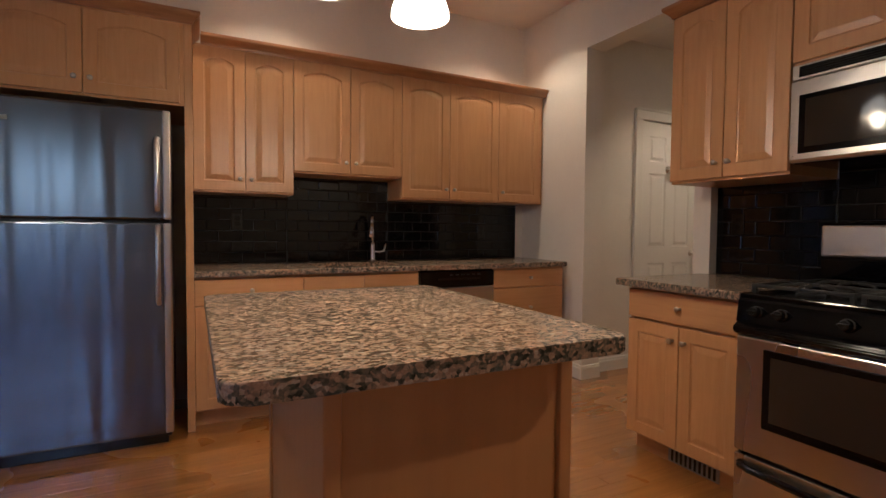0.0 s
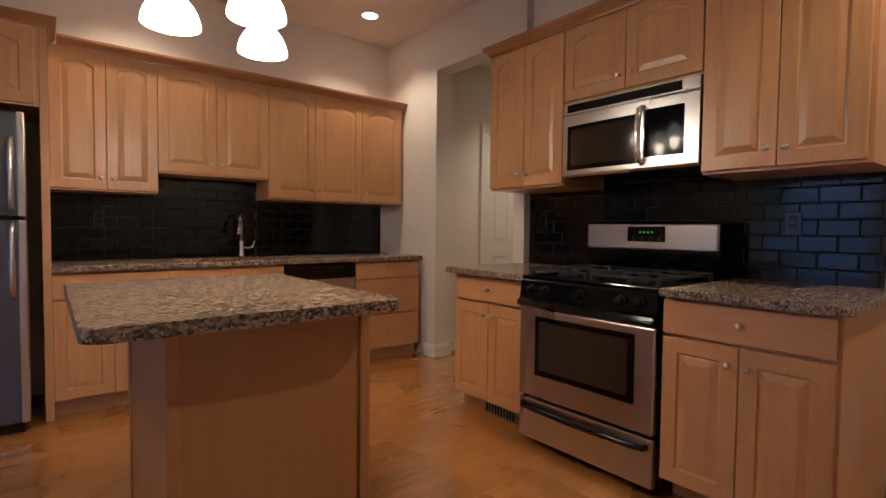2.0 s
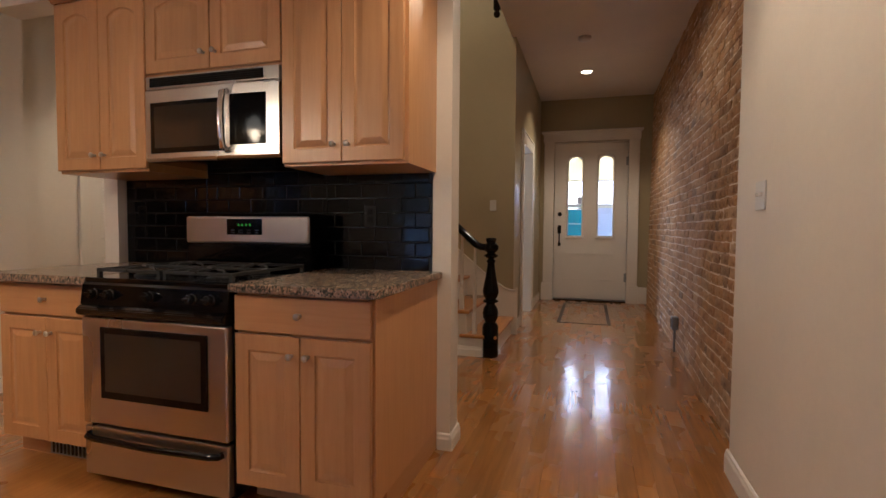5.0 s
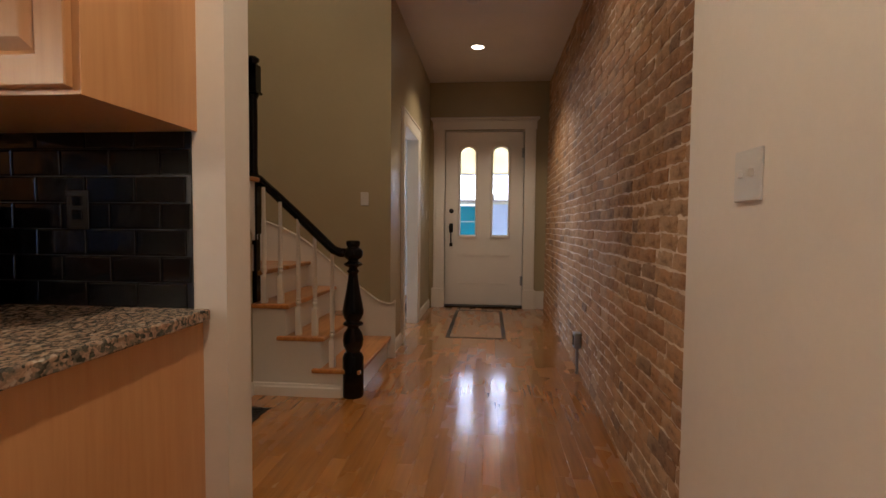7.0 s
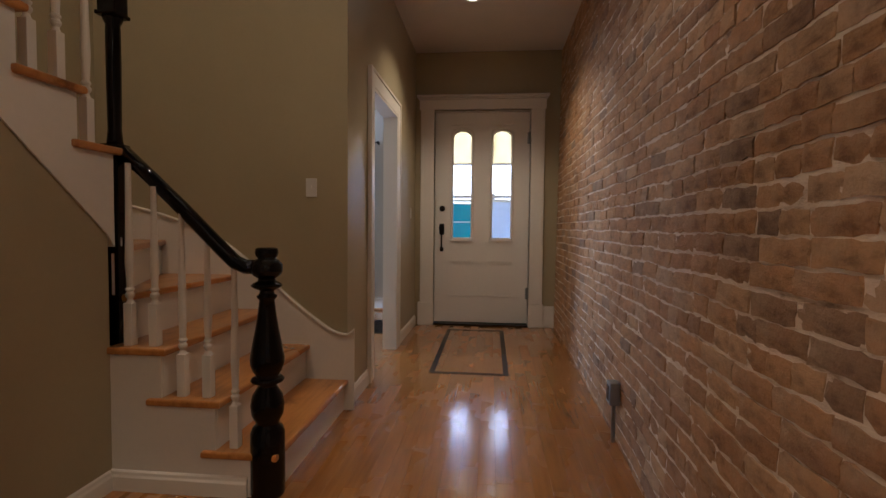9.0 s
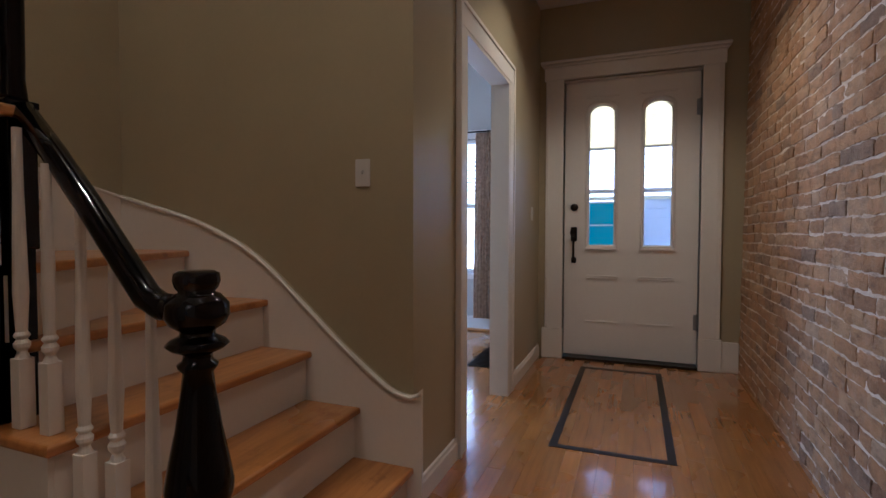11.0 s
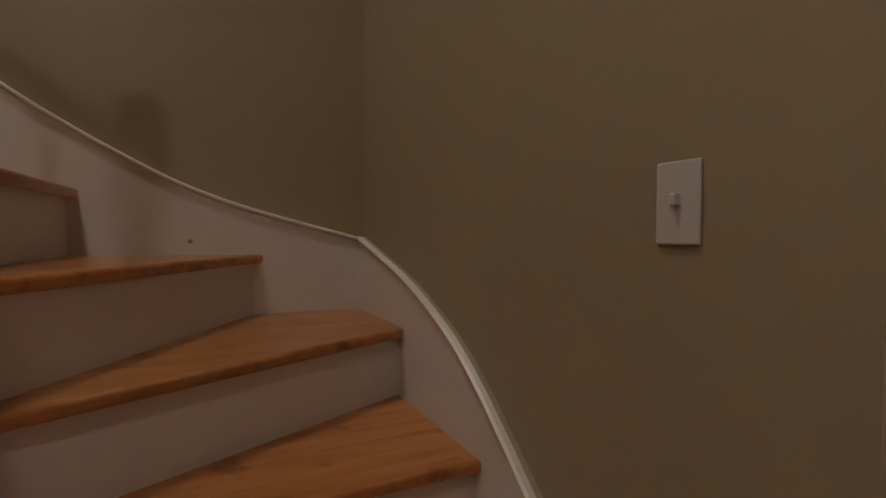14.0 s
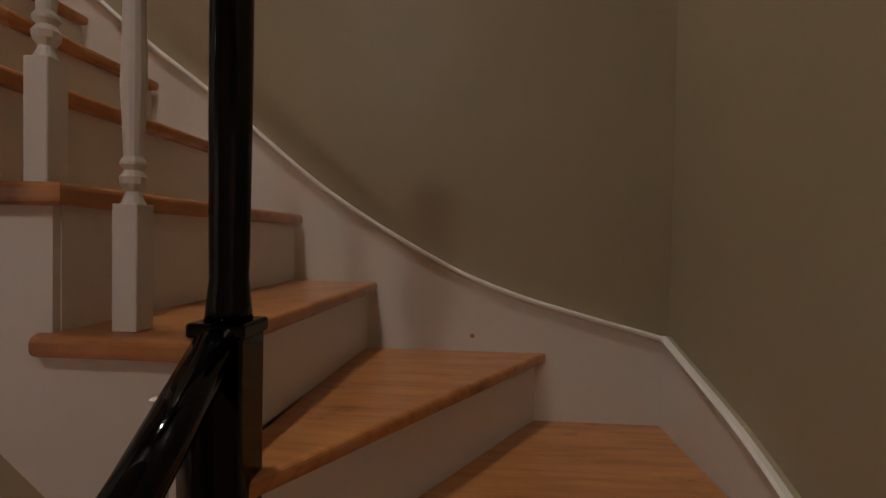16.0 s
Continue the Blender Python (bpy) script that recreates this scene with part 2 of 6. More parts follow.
def clear_glass():
    m, n, l, p = mat("window_glass", (0.95, 0.97, 0.98), 0.02)
    tr = n.new("ShaderNodeBsdfTransparent")
    gl = n.new("ShaderNodeBsdfGlossy")
    gl.inputs["Roughness"].default_value = 0.02
    fr = n.new("ShaderNodeFresnel")
    fr.inputs["IOR"].default_value = 1.45
    mx = n.new("ShaderNodeMixShader")
    l.new(fr.outputs[0], mx.inputs[0])
    l.new(tr.outputs[0], mx.inputs[1])
    l.new(gl.outputs[0], mx.inputs[2])
    l.new(mx.outputs[0], n["Material Output"].inputs[0])
    return m


M_GLASS = clear_glass()


# ---------- mesh helpers ----------
def mesh_from(name, bm, material, smooth=False):
    me = bpy.data.meshes.new(name)
    bmesh.ops.recalc_face_normals(bm, faces=bm.faces)
    bm.to_mesh(me)
    bm.free()
    me.materials.append(material)
    if smooth:
        me.polygons.foreach_set("use_smooth", [True] * len(me.polygons))
    return me


def part(name, bm, material, parent=None, label="", smooth=False):
    ob = new(name, mesh_from(name, bm, material, smooth))
    if parent is not None:
        ob.parent = parent
    if label:
        tagged(ob, label)
    return ob


def thing(name, label, category, m=None, group=""):
    ob = new(name)
    ob.empty_display_size = 0.1
    if m is not None:
        ob.matrix_world = m
    return tagged(ob, label, category, group)


def box(bm, x0, x1, y0, y1, z0, z1, bev=0.0):
    r = bmesh.ops.create_cube(bm, size=1.0)
    vs = r["verts"]
    for v in vs:
        v.co = Vector((x0 + (v.co.x + 0.5) * (x1 - x0), y0 + (v.co.y + 0.5) * (y1 - y0), z0 + (v.co.z + 0.5) * (z1 - z0)))
    if bev:
        es = list({e for v in vs for e in v.link_edges})
        bmesh.ops.bevel(bm, geom=es, offset=bev, segments=2, affect='EDGES', profile=0.5)
    return bm


def boxm(x0, x1, y0, y1, z0, z1, bev=0.0):
    return box(bmesh.new(), x0, x1, y0, y1, z0, z1, bev)


def prism(bm, pts, axis, a, b):
    """Polygon pts (u, v) pushed along an axis from a to b."""
    def at(u, v, w):
        return {'x': (w, u, v), 'y': (u, w, v), 'z': (u, v, w)}[axis]
    lo = [bm.verts.new(at(u, v, a)) for u, v in pts]
    hi = [bm.verts.new(at(u, v, b)) for u, v in pts]
    bm.faces.new(lo)
    bm.faces.new(hi[::-1])
    k = len(pts)
    for i in range(k):
        bm.faces.new((lo[i], lo[(i + 1) % k], hi[(i + 1) % k], hi[i]))
    return bm


def lathe(bm, prof, x=0.0, y=0.0, segs=24):
    """Profile of (radius, z) turned round the upright at (x, y)."""
    rings = []
    for r, z in prof:
        rings.append([bm.verts.new((x + r * math.cos(2 * math.pi * i / segs), y + r * math.sin(2 * math.pi * i / segs), z)) for i in range(segs)])
    for a, b in zip(rings, rings[1:]):
        for i in range(segs):
            bm.faces.new((a[i], a[(i + 1) % segs], b[(i + 1) % segs], b[i]))
    bm.faces.new(rings[0][::-1])
    bm.faces.new(rings[-1])
    return bm


def tube(bm, pts, r, segs=12, rs=None):
    """Round bar through the points."""
    pts = [Vector(p) for p in pts]
    rings = []
    side = None
    for i, p in enumerate(pts):
        d = (pts[min(i + 1, len(pts) - 1)] - pts[max(i - 1, 0)]).normalized()
        if side is None:
            side = d.orthogonal().normalized()
        else:
            side = (side - d * side.dot(d)).normalized()
        up = d.cross(side)
        rr = rs[i] if rs else r
        rings.append([bm.verts.new(p + rr * (side * math.cos(2 * math.pi * k / segs) + up * math.sin(2 * math.pi * k / segs))) for k in range(segs)])
    for a, b in zip(rings, rings[1:]):
        for k in range(segs):
            bm.faces.new((a[k], a[(k + 1) % segs], b[(k + 1) % segs], b[k]))
    bm.faces.new(rings[0][::-1])
    bm.faces.new(rings[-1])
    return bm


def setting(name, bm, material, label=""):
    ob = part(name, bm, material)
    return tagged(ob, label, kind="structure")


# ---------- plan (metres) ----------
EASTK = 2.77      # kitchen face of the range wall
SINKW = 3.86      # face of the sink wall
KCEIL, HCEIL = 2.975, 3.157
T1Z = 0.186       # top of the first tread
WESTK = -2.2
SOUTH = -1.41
BRICKY = -1.60
STX0, STX1 = 4.60, 5.680
STY = 1.694

# ---------- structure ----------
floor = setting("floor", boxm(WESTK - 0.3, 9.6, -2.2, 4.1, -0.12, -0.012), M_VOID, "wooden subfloor under oak strip floor boards")
w = bmesh.new()
box(w, -2.2, 2.90, SINKW, SINKW + 0.15, 0, KCEIL)
setting("wall_sink", w, M_KWALL, "cream painted plaster wall behind the sink run")
w = bmesh.new()
box(w, 2.70, 2.88, 3.05, SINKW, 0, KCEIL)
box(w, 2.77, 2.91, -0.094, 2.0, 0, KCEIL)
box(w, 2.70, 2.88, 2.0, 2.108, 0, KCEIL)
box(w, 2.70, 2.88, 2.108, 3.05, 2.56, KCEIL)
setting("wall_range", w, M_KWALL, "cream painted partition wall with a tall open doorway")
w = bmesh.new()
box(w, WESTK - 0.15, WESTK, SOUTH - 0.3, 0.95, 0, KCEIL)
box(w, WESTK - 0.15, WESTK, 2.15, SINKW + 0.15, 0, KCEIL)
box(w, WESTK - 0.15, WESTK, 0.95, 2.15, 0, 0.45)
box(w, WESTK - 0.15, WESTK, 0.95, 2.15, 2.1, KCEIL)
setting("wall_west", w, M_KWALL, "cream painted outer kitchen wall with a window opening")
w = bmesh.new()
box(w, WESTK, -1.95, SOUTH - 0.2, SOUTH, 0, HCEIL)
box(w, -1.2, 2.93, SOUTH - 0.2, SOUTH, 0, HCEIL)
box(w, -1.95, -1.2, SOUTH - 0.2, SOUTH, 2.12, HCEIL)
box(w, 2.60, 2.93, SOUTH - 0.5, SOUTH - 0.2, 0, HCEIL)
setting("wall_south", w, M_KWALL, "cream painted drywall beside the bare brick")
setting("ceiling_kitchen", boxm(WESTK - 0.15, 2.90, SOUTH, SINKW + 0.1, KCEIL, KCEIL + 0.35), M_CEIL, "off-white kitchen ceiling")
w = bmesh.new()
box(w, 2.90, 8.7, BRICKY - 0.2, 0.06, HCEIL, HCEIL + 0.3)
box(w, 5.80, 9.5, 0.06, 3.6, HCEIL, HCEIL + 0.3)
setting("ceiling_hall", w, M_CEIL, "off-white hall ceiling")
w = bmesh.new()
box(w, 2.85, 4.75, 1.85, 3.35, 2.75, 2.85)
setting("ceiling_back_hall", w, M_CEIL, "off-white back hall ceiling")
# stair hall: switch wall, north wall, upper west end and lid
w = bmesh.new()
box(w, STX1, 5.85, 0.02, STY, 0, 5.4)
setting("wall_stair_east", w, M_HWALL, "olive beige painted stair wall")
w = bmesh.new()
box(w, 2.85, 5.85, STY, STY + 0.15, 0, 5.4)
# unseen upper stretch, added to keep the sun out of the stairwell
box(w, 2.0, 2.85, STY, STY + 0.15, 3.13, 5.4)
setting("wall_stair_north", w, M_HWALL, "olive beige painted wall along the winding stairs")
w = bmesh.new()
box(w, 2.0, 2.3, -0.1, 1.85, HCEIL + 0.3, 5.4)
box(w, 2.3, 5.85, 0.06 - 0.12, 0.06, HCEIL + 0.3, 5.4)
setting("wall_upper_landing", w, M_HWALL, "olive beige upper landing wall")
setting("ceiling_stair", boxm(2.0, 5.85, -0.1, 1.85, 5.4, 5.5), M_CEIL, "off-white ceiling over the stairs")
setting("floor_upper", boxm(2.0, 2.9, 0.06, 1.70, HCEIL + 0.16, HCEIL + 0.3), M_TREADX, "oak upper landing floor")
# wall under the upper flight, with the closet door
LB = lambda x: 1.138 + 0.872 * (4.584 - x)
w = bmesh.new()
prism(w, [(3.87, 0), (4.63, 0), (4.63, LB(4.63)), (3.87, LB(3.87))], 'y', 0.755, 0.86)
box(w, 2.85, 3.10, 0.755, 0.86, 0, 2.4)
prism(w, [(3.10, 2.06), (3.87, 2.06), (3.87, LB(3.87)), (3.10, LB(3.10))], 'y', 0.755, 0.86)
prism(w, [(2.85, 2.4), (3.10, 2.4), (3.10, LB(3.10)), (2.85, LB(2.85))], 'y', 0.755, 0.86)
setting("wall_under_stairs", w, M_HWALL, "olive beige painted wall under the upper flight")
# hall side wall with the doorway to the front room
w = bmesh.new()
box(w, 5.85, 6.30, 0.02, 0.125, 0, HCEIL)
box(w, 7.22, 8.44, 0.02, 0.125, 0, HCEIL)
box(w, 6.30, 7.22, 0.02, 0.125, 2.17, HCEIL)
setting("wall_hall_north", w, M_HWALL, "olive beige painted hall wall with a cased doorway")
w = bmesh.new()
box(w, 8.44, 8.60, -0.20, 0.17, 0, HCEIL)
box(w, 8.44, 8.60, BRICKY - 0.1, -1.307, 0, HCEIL)
box(w, 8.44, 8.60, -1.307, -0.20, 2.49, HCEIL)
setting("wall_front", w, M_HWALL, "olive beige painted front wall round the entry door")
# front room
w = bmesh.new()
box(w, 8.60, 9.35, 0.02, 0.17, 0, HCEIL)
box(w, 5.85, 7.0, 3.45, 3.6, 0, HCEIL)
box(w, 8.3, 9.5, 3.45, 3.6, 0, HCEIL)
box(w, 7.0, 8.3, 3.45, 3.6, 0, 0.66)
box(w, 7.0, 8.3, 3.45, 3.6, 2.22, HCEIL)
box(w, 5.72, 5.85, 1.85, 3.45, 0, HCEIL)
box(w, 9.35, 9.5, 0.17, 0.86, 0, HCEIL)
box(w, 9.35, 9.5, 1.86, 2.15, 0, HCEIL)
box(w, 9.35, 9.5, 3.15, 3.45, 0, HCEIL)
for ya in (0.86, 2.15):
    box(w, 9.35, 9.5, ya, ya + 1.0, 0, 0.66)
    box(w, 9.35, 9.5, ya, ya + 1.0, 2.22, HCEIL)
setting("wall_front_room", w, M_LWALL, "pale painted front room walls round the bay window")
# back hall
w = bmesh.new()
box(w, 2.88, 3.42, 3.15, 3.30, 0, 2.75)
box(w, 4.14, 4.75, 3.15, 3.30, 0, 2.75)
box(w, 3.42, 4.14, 3.15, 3.30, 2.11, 2.75)
box(w, 4.60, 4.75, 1.85, 3.15, 0, 2.75)
box(w, 3.36, 4.20, 3.42, 3.52, 0, 2.75)
setting("wall_back_hall", w, M_KWALL, "cream painted back hall walls")

# ---------- trim ----------
def baseboard(name, a, b, side, h=0.11, z0=0.0, th=0.016):
    """A board along a wall from a to b (x, y); side is the way it faces."""
    a, b = Vector((*a, 0)), Vector((*b, 0))
    d = (b - a).normalized()
    o = Vector((*side, 0)) * th
    bm = bmesh.new()
    pr = [(0, 0), (1, 0), (1, h - 0.028), (0.7, h - 0.018), (0.62, h - 0.006), (0.25, h), (0, h)]
    ra = [bm.verts.new(a + o * u + Vector((0, 0, z0 + v))) for u, v in pr]
    rb = [bm.verts.new(b + o * u + Vector((0, 0, z0 + v))) for u, v in pr]
    bm.faces.new(ra)
    bm.faces.new(rb[::-1])
    for i in range(len(pr)):
        bm.faces.new((ra[i], ra[(i + 1) % len(pr)], rb[(i + 1) % len(pr)], rb[i]))
    return setting("baseboard", bm, M_TRIM, "white painted baseboard with a moulded top")


baseboard("b", (2.70, 3.05), (2.70, 3.20), (-1, 0))
baseboard("b", (2.684, 3.05), (2.88, 3.05), (0, -1))
baseboard("b", (2.88, 3.15), (3.34, 3.15), (0, -1))
baseboard("b", (2.77, -0.094), (2.77, -0.03), (-1, 0), 0.085)
baseboard("b", (2.754, -0.094), (2.926, -0.094), (0, -1), 0.085)
baseboard("b", (2.91, -0.094), (2.91, 0.755), (1, 0))
baseboard("b", (3.89, 0.755), (4.612, 0.755), (0, -1), 0.088)
baseboard("b", (4.628, 0.755), (4.628, 0.14), (-1, 0), 0.088)
baseboard("b", (5.70, 0.02), (6.20, 0.02), (0, -1))
baseboard("b", (7.33, 0.02), (8.42, 0.02), (0, -1))
baseboard("b", (-2.2, SOUTH), (2.946, SOUTH), (0, 1))
baseboard("b", (2.93, SOUTH), (2.93, -1.57), (1, 0))
baseboard("b", (9.35, 0.17), (9.35, 3.45), (-1, 0), 0.17)


# doorway to the front room
w = bmesh.new()
box(w, 6.20, 6.30, -0.004, 0.02, 0, 2.17, 0.004)
box(w, 7.22, 7.33, -0.004, 0.02, 0, 2.17, 0.004)
box(w, 6.20, 7.33, -0.004, 0.02, 2.17, 2.28, 0.004)
box(w, 6.285, 6.30, 0.02, 0.13, 0, 2.17)
box(w, 7.20, 7.22, 0.0, 0.13, 0, 2.15)
box(w, 6.30, 7.22, 0.0, 0.13, 2.15, 2.17)
box(w, 6.18, 6.21, -0.012, 0.02, 0, 2.30, 0.004)
box(w, 7.32, 7.345, -0.012, 0.02, 0, 2.30, 0.004)
box(w, 6.21, 7.32, -0.012, 0.02, 2.275, 2.30, 0.004)
setting("trim_doorway", w, M_TRIM, "white painted casing and jambs of a doorway")
# entry door surround
w = bmesh.new()
box(w, 8.405, 8.44, -0.20, -0.045, 0.27, 2.50, 0.004)
box(w, 8.395, 8.44, -0.205, -0.02, 0, 0.27, 0.006)
box(w, 8.405, 8.44, -1.46, -1.307, 0.27, 2.50, 0.004)
box(w, 8.395, 8.44, -1.475, -1.302, 0, 0.27, 0.006)
box(w, 8.418, 8.44, -1.60, -1.475, 0, 0.25, 0.005)
box(w, 8.405, 8.44, -1.475, -0.03, 2.50, 2.615, 0.004)
box(w, 8.385, 8.44, -1.490, -0.015, 2.615, 2.635, 0.005)
box(w, 8.358, 8.44, -1.505, 0.0, 2.635, 2.660, 0.006)
box(w, 8.44, 8.60, -0.20, -0.185, 0, 2.50)
box(w, 8.44, 8.60, -1.322, -1.307, 0, 2.50)
box(w, 8.44, 8.60, -1.307, -0.20, 2.485, 2.50)
box(w, 8.402, 8.41, -1.44, -1.425, 0.27, 2.50, 0.003)
box(w, 8.402, 8.41, -0.075, -0.06, 0.27, 2.50, 0.003)
setting("trim_entry_door", w, M_TRIM, "white painted entry casing with plinths and a crown cap")
# back hall door casing
w = bmesh.new()
box(w, 3.34, 3.42, 3.13, 3.15, 0, 2.11, 0.004)
box(w, 4.14, 4.22, 3.13, 3.15, 0, 2.11, 0.004)
box(w, 3.34, 4.22, 3.13, 3.15, 2.11, 2.19, 0.004)
box(w, 3.325, 3.345, 3.122, 3.15, 0, 2.20, 0.004)
box(w, 3.345, 4.22, 3.122, 3.15, 2.185, 2.205, 0.004)
setting("trim_back_hall", w, M_TRIM, "white painted casing round the back hall door")
# closet door casing
w = bmesh.new()
box(w, 3.79, 3.89, 0.737, 0.755, 0, 2.06, 0.004)
box(w, 3.02, 3.10, 0.737, 0.755, 0, 2.06, 0.004)
box(w, 3.02, 3.89, 0.737, 0.755, 2.06, 2.14, 0.004)
box(w, 3.79, 3.87, 0.755, 0.86, 0, 2.06)
setting("trim_closet", w, M_TRIM, "white painted casing round the under-stair closet door")


def panel_door(name, label, w_, h, panels, m, knob_x, hinge_x, knob_z=0.95, hook=None):
    """A moulded door in its own plane: width along x, face towards -y."""
    d = thing(name, label, "door", m)
    tagged(d, kind="")
    bm = bmesh.new()
    xs = sorted({0, w_, *[a for p in panels for a in (p[0], p[1])]})
    zs = sorted({0, h, *[a for p in panels for a in (p[2], p[3])]})
    for i in range(len(xs) - 1):
        for j in range(len(zs) - 1):
            cx, cz = (xs[i] + xs[i + 1]) / 2, (zs[j] + zs[j + 1]) / 2
            if not any(p[0] < cx < p[1] and p[2] < cz < p[3] for p in panels):
                vs = [bm.verts.new((x, 0, z)) for x, z in ((xs[i], zs[j]), (xs[i + 1], zs[j]), (xs[i + 1], zs[j + 1]), (xs[i], zs[j + 1]))]
                bm.faces.new(vs)
    for x0, x1, z0, z1 in panels:
        rings = []
        for ins, dep in ((0, 0), (0.010, 0.009), (0.022, 0.009), (0.040, 0.002)):
            rings.append([bm.verts.new((x, dep, z)) for x, z in ((x0 + ins, z0 + ins), (x1 - ins, z0 + ins), (x1 - ins, z1 - ins), (x0 + ins, z1 - ins))])
        for a, b in zip(rings, rings[1:]):
            for k in range(4):
                bm.faces.new((a[k], a[(k + 1) % 4], b[(k + 1) % 4], b[k]))
        bm.faces.new(rings[-1])
    bmesh.ops.remove_doubles(bm, verts=bm.verts, dist=1e-5)
    box(bm, 0, w_, 0.011, 0.042, 0, h)
    part("leaf", bm, M_DOORP, d)
    k = bmesh.new()
    lathe(k, [(0.028, 0), (0.028, 0.006), (0.011, 0.012), (0.011, 0.035), (0.024, 0.042), (0.028, 0.055), (0.022, 0.066), (0.008, 0.070)], segs=18)
    bmesh.ops.rotate(k, verts=k.verts, matrix=Matrix.Rotation(radians(90), 3, 'X'))
    bmesh.ops.translate(k, verts=k.verts, vec=(knob_x, 0, knob_z))
    part("door_knob", k, M_NICKEL, d, "satin nickel round knob", True)
    if hinge_x is not None:
        for z in (0.33, h / 2 + 0.08, h - 0.22):
            hb = boxm(hinge_x - 0.012, hinge_x + 0.012, -0.006, 0.004, z - 0.045, z + 0.045, 0.002)
            tube(hb, [(hinge_x, -0.006, z - 0.05), (hinge_x, -0.006, z + 0.05)], 0.006, 8)
            part("hinge", hb, M_GREYMET, d, "tarnished steel hinge")
    return d


SIX = lambda w_, h: [(0.10, w_ / 2 - 0.05, 0.22, 0.88), (w_ / 2 + 0.05, w_ - 0.10, 0.22, 0.88), (0.10, w_ / 2 - 0.05, 1.02, 1.66), (w_ / 2 + 0.05, w_ - 0.10, 1.02, 1.66),
                     (0.10, w_ / 2 - 0.05, 1.76, h - 0.12), (w_ / 2 + 0.05, w_ - 0.10, 1.76, h - 0.12)]
dd = panel_door("door_back_hall", "white painted six-panel door closed in the back hall", 0.72, 2.10, SIX(0.72, 2.10), pose(3.42, 3.152, 0.005), 0.655, 0.0, 0.96)
tagged(dd, kind="structure")
hk = bmesh.new()
lathe(hk, [(0.034, 0), (0.034, 0.008), (0.012, 0.014), (0.012, 0.03), (0.03, 0.04), (0.032, 0.05), (0.02, 0.056)], segs=18)
bmesh.ops.rotate(hk, verts=hk.verts, matrix=Matrix.Rotation(radians(90), 3, 'X'))
bmesh.ops.translate(hk, verts=hk.verts, vec=(3.75 - 3.42, 0.0, 1.70))
part("robe_hook", hk, M_CHROME, dd, "round chrome robe hook", True)
dd = panel_door("door_closet", "white painted closet door under the stairs with a nickel knob", 0.69, 2.05, SIX(0.69, 2.05), pose(3.10, 0.760, 0.005), 0.60, None, 0.935)
tagged(dd, kind="structure")


